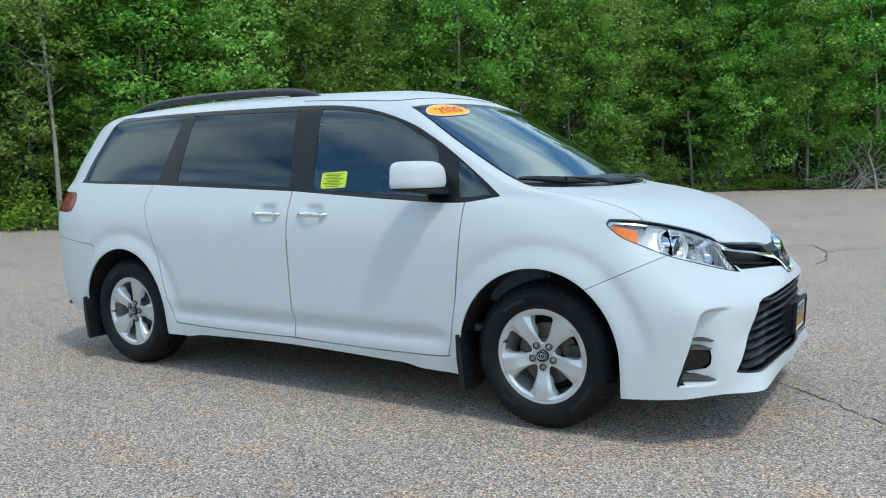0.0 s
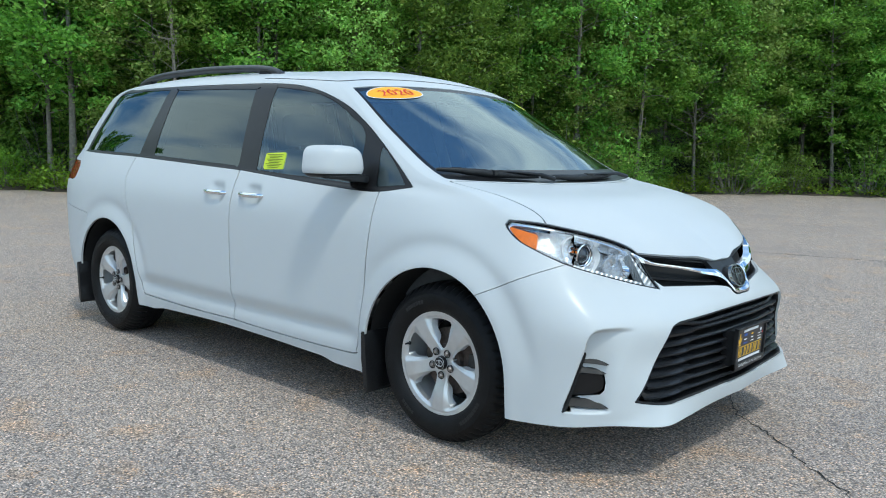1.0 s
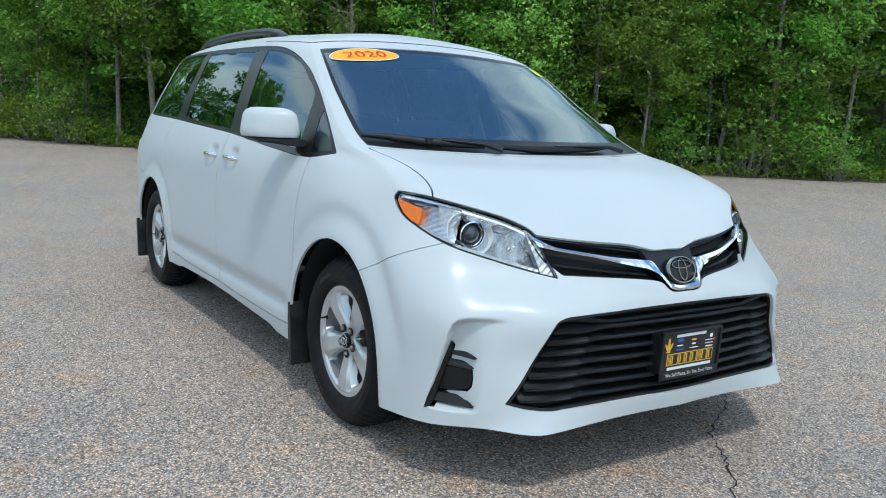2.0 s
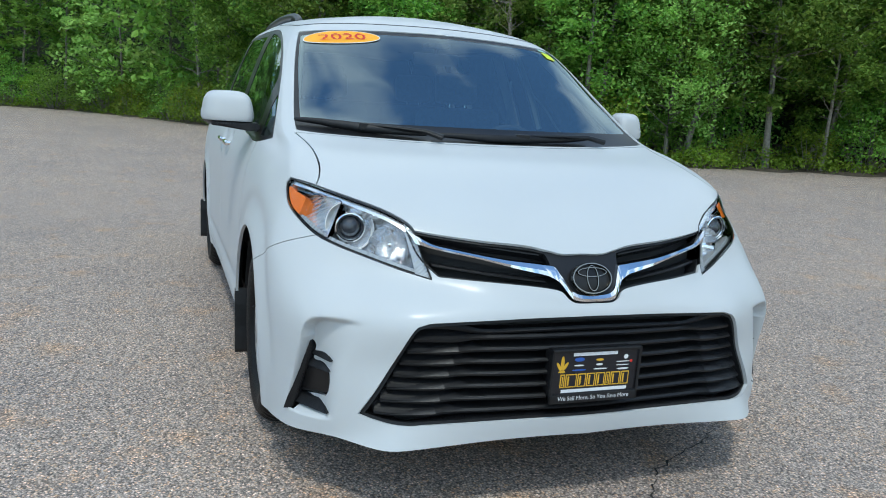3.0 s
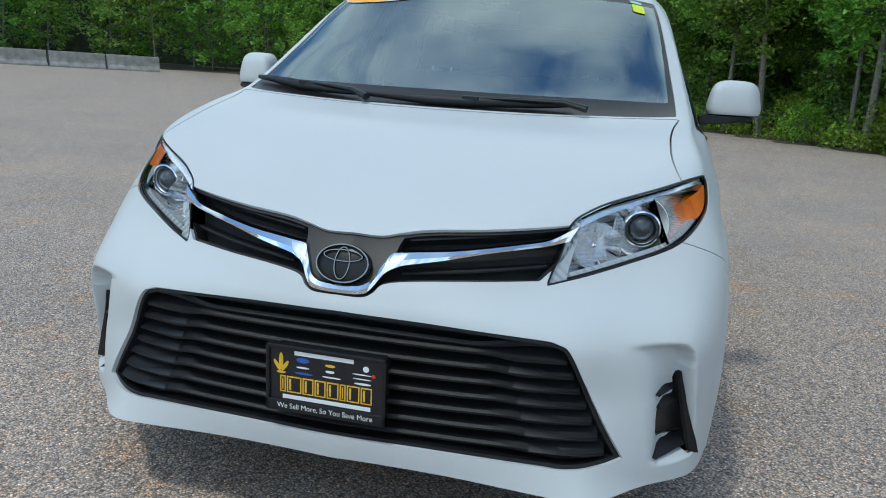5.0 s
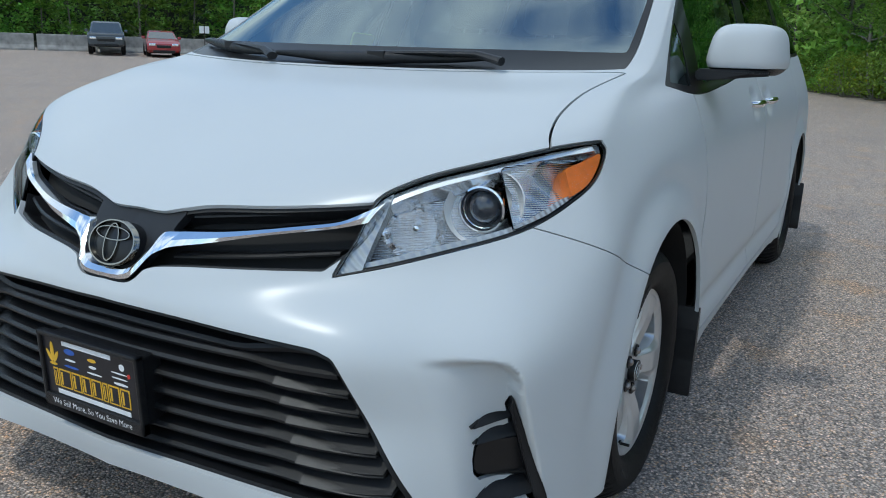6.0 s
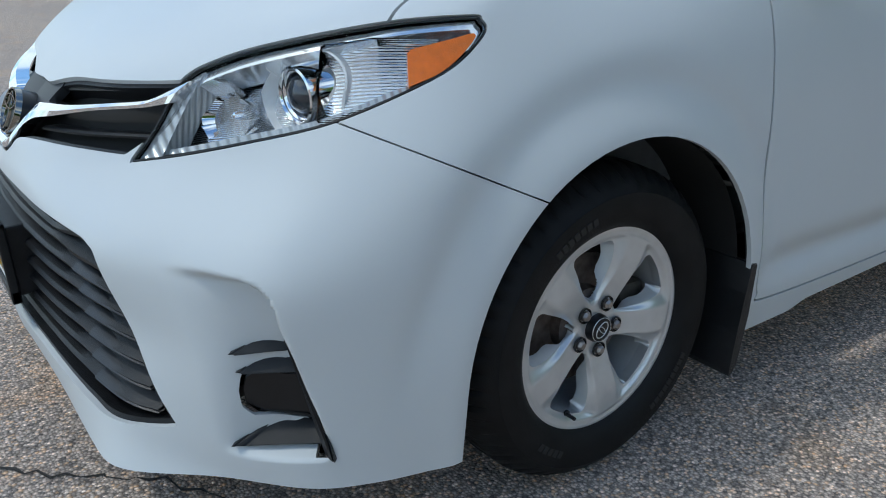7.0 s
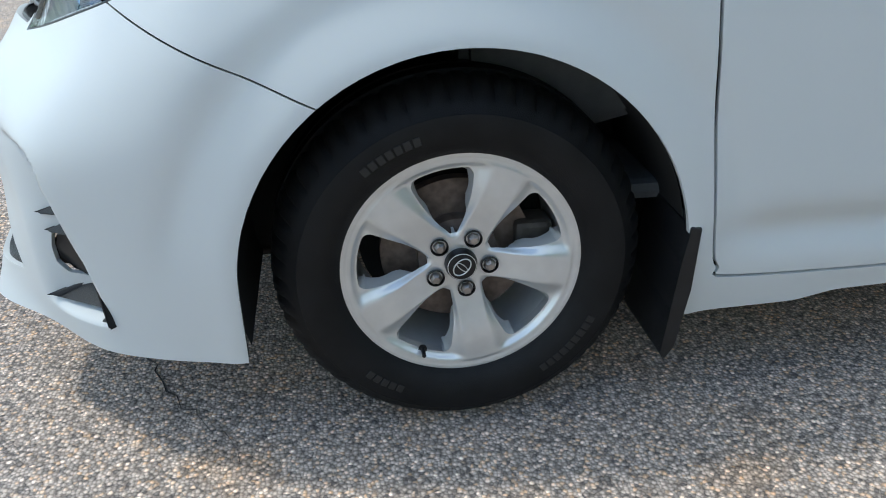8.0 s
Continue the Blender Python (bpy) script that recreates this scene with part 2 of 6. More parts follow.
class Skin:
    """A triangle sheet: places, normals, surface coordinates and triangles."""

    def __init__(self, P, N, T, F):
        self.P, self.N, self.T, self.F = P, N, T, F

    def tidy(self):
        used, inv = np.unique(self.F.ravel(), return_inverse=True)
        return Skin(self.P[used], self.N[used], self.T[used], inv.reshape(-1, 3))

    def cut(self, phi):
        """Split along phi = 0 into (part below zero, part above)."""
        s = phi < 0
        n = s[self.F].sum(1)
        low, high = [self.F[n == 3]], [self.F[n == 0]]
        mixed = self.F[(n == 1) | (n == 2)]
        P, N, T = [self.P], [self.N], [self.T]
        count, seen = len(self.P), {}
        newp, newn, newt, fl, fh = [], [], [], [], []

        def mid(a, b):
            nonlocal count
            key = (a, b) if a < b else (b, a)
            if key not in seen:
                w = phi[a] / (phi[a] - phi[b])
                newp.append(self.P[a] + w * (self.P[b] - self.P[a]))
                newn.append(self.N[a] + w * (self.N[b] - self.N[a]))
                newt.append(self.T[a] + w * (self.T[b] - self.T[a]))
                seen[key] = count
                count += 1
            return seen[key]

        for tri in mixed.tolist():
            k = sum(s[v] for v in tri)
            odd = [i for i in range(3) if s[tri[i]] == (k == 1)][0]
            a, b, c = tri[odd], tri[(odd + 1) % 3], tri[(odd + 2) % 3]
            ab, ac = mid(a, b), mid(a, c)
            one, two = (fl, fh) if k == 1 else (fh, fl)
            one.append((a, ab, ac))
            two += [(ab, b, c), (ab, c, ac)]
        if newp:
            P.append(np.array(newp)), N.append(np.array(newn)), T.append(np.array(newt))
        P, N, T = np.vstack(P), np.vstack(N), np.vstack(T)
        N = N / np.maximum(np.linalg.norm(N, axis=1), 1e-9)[:, None]
        lo = np.vstack(low + ([np.array(fl)] if fl else [])).astype(int)
        hi = np.vstack(high + ([np.array(fh)] if fh else [])).astype(int)
        return Skin(P, N, T, lo).tidy(), Skin(P, N, T, hi).tidy()

    def mirrored(self):
        m = np.array([1, -1, 1])
        return Skin(self.P * m, self.N * m, self.T, self.F[:, ::-1])

    def joined(self, other):
        return Skin(np.vstack([self.P, other.P]), np.vstack([self.N, other.N]), np.vstack([self.T, other.T]), np.vstack([self.F, other.F + len(self.P)]))

    def moved(self, d):
        return Skin(self.P + self.N * d, self.N, self.T, self.F)

    def rim(self, depth):
        """A turned-in flange along every free edge, as (places, normals, triangles)."""
        e = np.vstack([self.F[:, [0, 1]], self.F[:, [1, 2]], self.F[:, [2, 0]]])
        key = np.sort(e, axis=1)
        _, first, num = np.unique(key, axis=0, return_index=True, return_counts=True)
        e = e[first[num == 1]]
        if not len(e):
            return np.zeros((0, 3)), np.zeros((0, 3)), np.zeros((0, 3), int)
        keep = ~((np.abs(self.P[e[:, 0], 1]) < 1e-5) & (np.abs(self.P[e[:, 1], 1]) < 1e-5))
        e = e[keep]
        a, b = self.P[e[:, 0]], self.P[e[:, 1]]
        c, d = b - self.N[e[:, 1]] * depth, a - self.N[e[:, 0]] * depth
        nn = np.cross(self.N[e[:, 0]], b - a)
        nn = -nn / np.maximum(np.linalg.norm(nn, axis=1), 1e-9)[:, None]
        k = len(e)
        i = np.arange(k)
        P = np.vstack([a, b, c, d])
        F = np.vstack([np.stack([i + k, i, i + 3 * k], 1), np.stack([i + k, i + 3 * k, i + 2 * k], 1)])
        return P, np.vstack([nn] * 4), F


def link_mesh(name, P, N, F, mat, parent=None, label=""):
    me = bpy.data.meshes.new(name)
    me.from_pydata(P.tolist(), [], F.tolist())
    me.polygons.foreach_set("use_smooth", np.ones(len(me.polygons), bool))
    if N is not None:
        me.normals_split_custom_set_from_vertices(N.tolist())
    me.materials.append(mat)
    ob = new(name, me)
    if parent is not None:
        ob.parent = parent
    if label:
        tagged(ob, label)
    return ob


def panel(name, skin, mat, parent, label="", depth=0.012):
    """A sheet panel with its edges turned in."""
    P, N, F = skin.P, skin.N, skin.F
    if depth:
        p, n, f = skin.rim(depth)
        P, N, F = np.vstack([P, p]), np.vstack([N, n]), np.vstack([F, f + len(P)])
    return link_mesh(name, P, N, F, mat, parent, label)


def part(name, bm, mat, parent=None, label="", smooth=None):
    """One bmesh as one mesh object under a thing or part; smooth: angle in degrees up to which edges are rounded off in the shading."""
    me = bpy.data.meshes.new(name)
    bmesh.ops.recalc_face_normals(bm, faces=bm.faces)
    if smooth is not None:
        for f in bm.faces:
            f.smooth = True
        for e in bm.edges:
            if len(e.link_faces) == 2 and e.calc_face_angle(0) > radians(smooth):
                e.smooth = False
    bm.to_mesh(me)
    bm.free()
    me.materials.append(mat)
    ob = new(name, me)
    if parent is not None:
        ob.parent = parent
    if label:
        tagged(ob, label)
    return ob


def box(bm, lo, hi, bevel=0.0, segments=2, m=None):
    """A bevelled block added to bm."""
    lo, hi = Vector(lo), Vector(hi)
    r = bmesh.ops.create_cube(bm, size=1.0, matrix=Matrix.Translation((lo + hi) / 2) @ Matrix.Diagonal((*(hi - lo), 1)))
    vs = r["verts"]
    if bevel:
        es = list({e for v in vs for e in v.link_edges})
        rb = bmesh.ops.bevel(bm, geom=es, offset=bevel, segments=segments, affect="EDGES", profile=0.6)
        vs = list({v for f in rb["faces"] for v in f.verts} | {v for v in vs if v.is_valid})
    if m is not None:
        seen = set(vs)
        for v in list(vs):
            for f in v.link_faces:
                seen.update(f.verts)
        bmesh.ops.transform(bm, matrix=m, verts=list(seen))
    return vs


def tube(bm, path, radius, sides=8, flat=1.0, caps=True, up=(0, 0, 1)):
    """A swept rod along path; radius a number or one for each point; flat squeezes it along up."""
    path = [Vector(p) for p in path]
    n = len(path)
    rad = [float(r) for r in radius] if isinstance(radius, (list, tuple)) else [radius] * n
    flat = float(flat)
    rings = []
    for i, p in enumerate(path):
        d = (path[min(i + 1, n - 1)] - path[max(i - 1, 0)]).normalized()
        a = d.cross(Vector(up))
        a = a.normalized() if a.length > 1e-4 else d.orthogonal().normalized()
        b = a.cross(d).normalized()
        rings.append([bm.verts.new(p + rad[i] * (math.cos(t) * a + flat * math.sin(t) * b)) for t in (2 * math.pi * k / sides for k in range(sides))])
    for r, s in zip(rings, rings[1:]):
        for k in range(sides):
            bm.faces.new((r[k], r[(k + 1) % sides], s[(k + 1) % sides], s[k]))
    if caps:
        bm.faces.new(rings[0][::-1])
        bm.faces.new(rings[-1])


def lathe(bm, profile, steps=64, axis="y", centre=(0, 0, 0)):
    """A turned body: profile of (radius, along)."""
    rings = []
    for k in range(steps):
        t = 2 * math.pi * k / steps
        rings.append([bm.verts.new(Vector(centre) + (Vector((r * math.cos(t), h, r * math.sin(t))) if axis == "y" else
                                                     Vector((h, r * math.cos(t), r * math.sin(t))) if axis == "x" else
                                                     Vector((r * math.cos(t), r * math.sin(t), h)))) for r, h in profile])
    for k in range(steps):
        a, b = rings[k], rings[(k + 1) % steps]
        for i in range(len(profile) - 1):
            bm.faces.new((a[i], a[i + 1], b[i + 1], b[i]))


def prism(bm, outline, axis, lo, hi):
    """An outline of pairs pushed from lo to hi along an axis (x: pairs are y, z; y: x, z; z: x, y)."""
    def at(p, d):
        return (d, p[0], p[1]) if axis == "x" else (p[0], d, p[1]) if axis == "y" else (p[0], p[1], d)
    a = [bm.verts.new(at(p, lo)) for p in outline]
    b = [bm.verts.new(at(p, hi)) for p in outline]
    bm.faces.new(a)
    bm.faces.new(b[::-1])
    for i in range(len(a)):
        bm.faces.new((a[i - 1], a[i], b[i], b[i - 1]))


def empty(name, label, category, group="", at=(0, 0, 0)):
    ob = new(name)
    ob.location = at
    return tagged(ob, label, category, group)


# ---- minivan: the body's lines ----
# Half of the body as level lines from the nose's centre round the flank to the tail's centre (x forward, y left, z up; origin under the front axle).
COLS = 14
LINES = []


def line(*pts):
    LINES.append(pts)


# lower edge
line((.975, 0, .248), (.964, .3, .248), (.958, .640, .236), (.80, .806, .234), (.65, .935, .224), (.42, .977, .213), (0, .967, .22), (-.45, .965, .222), (-1.55, .972, .257), (-2.65, .968, .24), (-3.45, .955, .31), (-3.80, .82, .33), (-4.0, .5, .33), (-4.05, 0, .33))
line((.988, 0, .312), (.972, .3, .311), (.940, .612, .303), (.838, .765, .297), (.669, .926, .30), (.42, .983, .29), (0, .988, .30), (-.45, .983, .31), (-1.55, .98, .315), (-2.65, .978, .31), (-3.45, .97, .38), (-3.83, .84, .41), (-4.03, .5, .41), (-4.08, 0, .41))
line((.985, 0, .47), (.970, .3, .468), (.908, .60, .458), (.825, .765, .45), (.70, .912, .43), (.42, .992, .43), (0, 1.0, .43), (-.45, .994, .43), (-1.55, .993, .43), (-2.65, .992, .43), (-3.4, .984, .50), (-3.84, .86, .53), (-4.05, .5, .53), (-4.1, 0, .53))
line((.97, 0, .645), (.962, .3, .64), (.918, .582, .622), (.835, .735, .615), (.735, .898, .595), (.42, .993, .60), (0, 1.001, .60), (-.45, .993, .62), (-1.55, .994, .62), (-2.7, .993, .62), (-3.4, .984, .66), (-3.84, .87, .67), (-4.05, .5, .68), (-4.1, 0, .68))
line((.945, 0, .70), (.915, .3, .72), (.79, .54, .752), (.70, .70, .77), (.615, .864, .765), (.41, .977, .765), (0, .992, .775), (-.45, .988, .80), (-1.55, .99, .80), (-2.7, .988, .80), (-3.4, .98, .82), (-3.84, .875, .83), (-4.06, .5, .84), (-4.1, 0, .84))
line((.855, 0, .822), (.815, .3, .852), (.722, .56, .885), (.632, .714, .90), (.522, .825, .915), (.35, .918, .925), (0, .968, .93), (-.45, .972, .95), (-1.55, .978, .97), (-2.7, .975, .97), (-3.4, .962, .98), (-3.85, .87, .98), (-4.05, .5, 1.0), (-4.09, 0, 1.0))
line((.68, 0, .955), (.665, .3, .962), (.605, .55, .974), (.545, .715, .990), (.46, .828, 1.000), (.28, .888, 1.030), (0, .905, 1.05), (-.45, .925, 1.085), (-1.55, .912, 1.13), (-2.75, .90, 1.16), (-3.45, .885, 1.18), (-3.83, .80, 1.17), (-4.02, .48, 1.17), (-4.06, 0, 1.17))
line((.41, 0, 1.073), (.395, .3, 1.074), (.355, .54, 1.078), (.295, .705, 1.082), (.215, .798, 1.088), (.06, .852, 1.108), (-.15, .872, 1.105), (-.47, .905, 1.108), (-1.55, .897, 1.16), (-2.75, .88, 1.20), (-3.42, .865, 1.225), (-3.78, .775, 1.23), (-3.98, .47, 1.23), (-4.02, 0, 1.23))
line((.11, 0, 1.125), (.095, .3, 1.127), (.03, .55, 1.133), (-.03, .72, 1.14), (-.10, .815, 1.148), (-.17, .852, 1.152), (-.28, .865, 1.155), (-.50, .872, 1.2), (-1.55, .865, 1.27), (-2.72, .845, 1.32), (-3.38, .82, 1.34), (-3.72, .74, 1.35), (-3.93, .46, 1.36), (-3.98, 0, 1.36))
line((-.36, 0, 1.395), (-.375, .3, 1.39), (-.41, .55, 1.378), (-.455, .70, 1.362), (-.49, .765, 1.352), (-.53, .80, 1.348), (-.62, .807, 1.362), (-.80, .808, 1.40), (-1.55, .80, 1.45), (-2.7, .78, 1.49), (-3.32, .755, 1.49), (-3.67, .67, 1.49), (-3.87, .42, 1.5), (-3.92, 0, 1.5))
line((-.82, 0, 1.632), (-.83, .3, 1.626), (-.85, .55, 1.612), (-.87, .64, 1.602), (-.90, .68, 1.596), (-.95, .70, 1.594), (-1.05, .708, 1.602), (-1.2, .710, 1.614), (-1.6, .705, 1.638), (-2.7, .69, 1.66), (-3.28, .665, 1.65), (-3.64, .59, 1.645), (-3.84, .38, 1.67), (-3.89, 0, 1.68))
line((-.95, 0, 1.672), (-.96, .28, 1.667), (-1.0, .48, 1.655), (-1.05, .56, 1.648), (-1.1, .59, 1.646), (-1.15, .605, 1.648), (-1.25, .615, 1.655), (-1.4, .615, 1.664), (-1.75, .61, 1.682), (-2.7, .595, 1.70), (-3.2, .57, 1.692), (-3.52, .5, 1.69), (-3.74, .32, 1.708), (-3.8, 0, 1.712))
line((-1.25, 0, 1.71), (-1.27, .12, 1.708), (-1.33, .2, 1.706), (-1.38, .24, 1.705), (-1.42, .26, 1.705), (-1.48, .28, 1.706), (-1.55, .29, 1.708), (-1.7, .29, 1.712), (-2.0, .29, 1.724), (-2.65, .28, 1.732), (-3.0, .27, 1.725), (-3.25, .22, 1.72), (-3.42, .13, 1.722), (-3.48, 0, 1.722))
line(*[(-1.55 - 1.65 * k / 13, 0, 1.722 + .014 * math.sin(math.pi * k / 13)) for k in range(COLS)])
CAGE = np.array(LINES)                       # lines, columns, xyz
CAGE[0:6, 11] += (-.06, .012, 0)
CAGE[0:6, 12] += (-.01, .08, 0)
CAGE[6:10, 11] += (-.05, .010, 0)
CAGE[6:10, 12] += (0, .06, 0)
for row, crown_up in ((10, .006), (11, .024), (12, .036), (13, .040)):
    CAGE[row, :, 2] += crown_up * np.interp(CAGE[row, :, 0], [-3.8, -2.2, -.8], [.5, 1, 1])
US = np.concatenate([[0], np.cumsum(np.linalg.norm(np.diff(CAGE[2:9].mean(0), axis=0), axis=1))])
VS = np.concatenate([[0], np.cumsum([.06, .17, .17, .12, .13, .14, .13, .16, .28, .28, .12, .32, .28])])


def smooth_step(a, b, x):
    t = np.clip((x - a) / (b - a), 0, 1)
    return t * t * (3 - 2 * t)


def sculpt(P):
    """Creases and hollows on the plain body."""
    x, y, z = P[..., 0].copy(), P[..., 1].copy(), P[..., 2].copy()
    front = smooth_step(0.25, 0.45, x)
    # hollow above the sill along the doors
    door = smooth_step(-2.7, -2.4, x) * (1 - smooth_step(-.62, -.42, x)) * (y > .5)
    y = y - .022 * door * np.exp(-((z - .40) / .045) ** 2)
    # sill stepped up between the wheels
    between = smooth_step(-2.45, -2.30, x) * (1 - smooth_step(-.78, -.66, x)) * (y > .5)
    z = z + .016 * between * (1 - smooth_step(.235, .315, z))
    # lip round the wheel openings
    for cx in (0.0, -3.03):
        r = np.hypot(x - cx, np.maximum(z, .36) - .36)
        y = y + .012 * np.exp(-((r - .42) / .045) ** 2) * (z < .9) * (y > .6)
        y = y - .008 * np.exp(-((r - .52) / .038) ** 2) * smooth_step(.30, .52, z) * (z < 1.0) * (y > .6)
    # finger cups behind the door handles
    for hx in (-1.375, -1.725):
        y = y - .022 * np.exp(-(((x - hx) / .062) ** 4 + ((z - 1.017) / .05) ** 4)) * (y > .6)
    # hollow round the fog insert
    s = (y - x) / math.sqrt(2)
    start = np.interp(z, [.30, .45, .61], [.0, -.03, -.10])
    sb = np.where(z < .545, .128 + (.545 - z) * .29, .128)
    rim = [(.128, .545), (.124, .566), (.113, .590), (.095, .605), (.065, .6135), (.0, .617), (-.12, .617)]
    top = np.interp(-s, [-p[0] for p in rim], [p[1] for p in rim])
    d = np.where(z < .545, sb - s, np.minimum(top - z, (.130 - s) * 1.2))
    g = smooth_step(0, 1, (s - start) / (.11 - start)) ** 1.1 * smooth_step(-.004, .018, d) * smooth_step(.282, .306, z) * front
    x = x - .046 * g
    y = y - .040 * g
    return np.stack([x, y, z], -1)


def body_skin(nu, nv):
    us = np.linspace(0, US[-1], nu)
    fine = np.interp(np.linspace(0, 1, nu), [0, .56, 1], [0, US[6] / US[-1], 1]) * US[-1]
    us = fine
    vs = np.interp(np.linspace(0, 1, nv), [0, .36, 1], [0, .54, VS[-1]])
    along = akima(US, CAGE.transpose(1, 0, 2), us)            # nu, lines, 3
    # even at the centre planes: mirror slopes vanish in y
    grid = akima(VS, along.transpose(1, 0, 2), vs)            # nv, nu, 3
    grid[:, 0, 1] = 0
    grid[:, -1, 1] = 0
    grid[-1, :, 1] = 0
    for axis, radius in ((0, 5), (1, 5), (0, 4), (1, 4)):
        pad = [(radius, radius) if a == axis else (0, 0) for a in range(3)]
        first, last = np.take(grid, [0], axis), np.take(grid, [-1], axis)
        ext = np.pad(grid, pad, mode="reflect", reflect_type="odd")
        c = np.cumsum(np.insert(ext, 0, 0, axis), axis)
        n = grid.shape[axis]
        grid = (np.take(c, np.arange(2 * radius + 1, 2 * radius + 1 + n), axis) - np.take(c, np.arange(n), axis)) / (2 * radius + 1)
    grid[:, 0, 1] = 0
    grid[:, -1, 1] = 0
    grid[-1, :, 1] = 0
    grid = sculpt(grid)
    grid[..., 1] = np.maximum(grid[..., 1], 0)
    grid[:, 0, 1] = 0
    grid[:, -1, 1] = 0
    du, dv = np.gradient(grid, axis=1), np.gradient(grid, axis=0)
    for col in (0, -1):
        du[:, col, 0], du[:, col, 2] = 0, 0
        du[:, col, 1] = 1 if col == 0 else -1
    N = np.cross(du, dv)
    N /= np.maximum(np.linalg.norm(N, axis=2), 1e-12)[..., None]
    N[-1] = (0, 0, 1)
    roof_side = (grid[..., 2] > 1.62) & (N[..., 2] < 0)
    N[roof_side] *= -1
    T = np.stack(np.meshgrid(us, vs), -1)
    i = np.arange(nv * nu).reshape(nv, nu)
    a, b, c, d = i[:-1, :-1].ravel(), i[:-1, 1:].ravel(), i[1:, 1:].ravel(), i[1:, :-1].ravel()
    F = np.vstack([np.stack([a, b, c], 1), np.stack([a, c, d], 1)])
    return Skin(grid.reshape(-1, 3), N.reshape(-1, 3), T.reshape(-1, 2), F)


SKIN = body_skin(500, 300)


def flank(poly):
    return lambda s: np.maximum(inside(poly, s.P[:, [0, 2]]), .5 - s.P[:, 1])


def nose(poly):
    return lambda s: np.maximum(inside(poly, s.P[:, [1, 2]]), .35 - s.P[:, 0])


def corner(poly):
    """Seen along the diagonal of the front corner: pairs are (y - x) / sqrt 2 and z."""
    return lambda s: np.maximum(inside(poly, np.stack([(s.P[:, 1] - s.P[:, 0]) / math.sqrt(2), s.P[:, 2]], 1)), np.maximum(.15 - s.P[:, 0], .3 - s.P[:, 1]))


def crown(poly):
    return lambda s: np.maximum(inside(poly, s.P[:, [0, 1]]), .77 - s.P[:, 2])


def facing(s):
    """How squarely the surface faces along the corner's diagonal."""
    return np.clip((s.N[:, 0] + s.N[:, 1]) / math.sqrt(2), .10, 1)


def take(skin, region, gap=0.0):
    """(the panel inside, the rest), with a shut line of that half width between them."""
    f = region(skin)
    got, rest = skin.cut(f)
    if gap:
        got, _ = got.cut(region(got) + gap)
        _, rest = rest.cut(region(rest) - gap)
    return got, rest


van = empty("minivan", "white minivan with dark privacy windows and silver alloy wheels on asphalt", "minivan")
UNDER = SKIN.moved(-.016)

# wheel openings
rest = SKIN
for cx in (0.0, -3.03):
    t = np.linspace(0, math.pi, 40)
    arch = np.vstack([np.stack([cx + (.412 * np.cos(t)) - .004, .36 + .420 * np.sin(t)], 1), [[cx - .418, .1], [cx + .410, .1]]])
    _, rest = take(rest, flank(arch))
    _, UNDER = take(UNDER, flank(arch))

# glass and lamps
shield_phi = lambda s: np.maximum(np.maximum(s.T[:, 0] - (US[4] - .03), VS[8] + .012 - s.T[:, 1]), s.T[:, 1] - (VS[10] - .01))
windshield, rest = take(rest, shield_phi, .002)
_, UNDER = take(UNDER, shield_phi)
dlo = closed([(-.235, 1.112), (-.345, 1.197), (-.51, 1.315), (-.675, 1.42), (-.86, 1.512), (-1.15, 1.598), (-1.5, 1.638), (-2.2, 1.655), (-2.68, 1.66), (-3.15, 1.66), (-3.40, 1.652), (-3.50, 1.5), (-3.60, 1.25), (-3.575, 1.222), (-2.75, 1.197), (-1.55, 1.148), (-.9, 1.103), (-.47, 1.083)], 8, (0, 14, 15, 16))
dark, rest = take(rest, flank(dlo), .0015)
_, UNDER = take(UNDER, flank(dlo))
rear_glass = closed([(-3.555, 1.236), (-2.79, 1.216), (-2.755, 1.25), (-2.66, 1.61), (-2.70, 1.64), (-3.36, 1.636), (-3.44, 1.55)], 8, (0, 1))
slide_glass = closed([(-2.575, 1.212), (-1.64, 1.172), (-1.60, 1.20), (-1.655, 1.585), (-1.69, 1.612), (-2.5, 1.632), (-2.545, 1.61)], 8, (0, 1))
door_glass = closed([(-1.42, 1.155), (-.62, 1.115), (-.60, 1.15), (-.628, 1.347), (-.78, 1.450), (-.95, 1.529), (-1.15, 1.580), (-1.45, 1.613), (-1.465, 1.595)], 8, (0, 1))
quarter_glass = closed([(-.46, 1.106), (-.285, 1.121), (-.375, 1.205), (-.482, 1.287), (-.494, 1.27), (-.475, 1.2)], 8, (0, 1))
panes = {}
for key, poly in (("rear", rear_glass), ("slide", slide_glass), ("door", door_glass), ("quarter", quarter_glass)):
    panes[key], dark = take(dark, flank(poly), .001)
lamp_line = closed([(-.213, .742), (-.10, .766), (.04, .802), (.18, .842), (.30, .892), (.37, .93), (.412, .978), (.405, .998), (.385, 1.005), (.25, .994), (.06, .955), (-.05, .922), (-.120, .884), (-.165, .81)], 8, (0,))
lamp, rest = take(rest, corner(lamp_line))
_, rest = rest.cut(corner(lamp_line)(rest) - .003 * facing(rest))
_, UNDER = take(UNDER, corner(lamp_line))
upper_grille = closed([(0, .828), (.075, .828), (.124, .838), (.201, .852), (.338, .863), (.478, .876), (.578, .888), (.55, .81), (.493, .750), (.334, .745), (.201, .736), (.118, .723), (.092, .700), (.070, .688), (.035, .685), (0, .685), (-.05, .685), (-.05, .828)], 6, (0, 6, 8, 17))
_, rest = take(rest, nose(upper_grille))
_, UNDER = take(UNDER, nose(upper_grille))
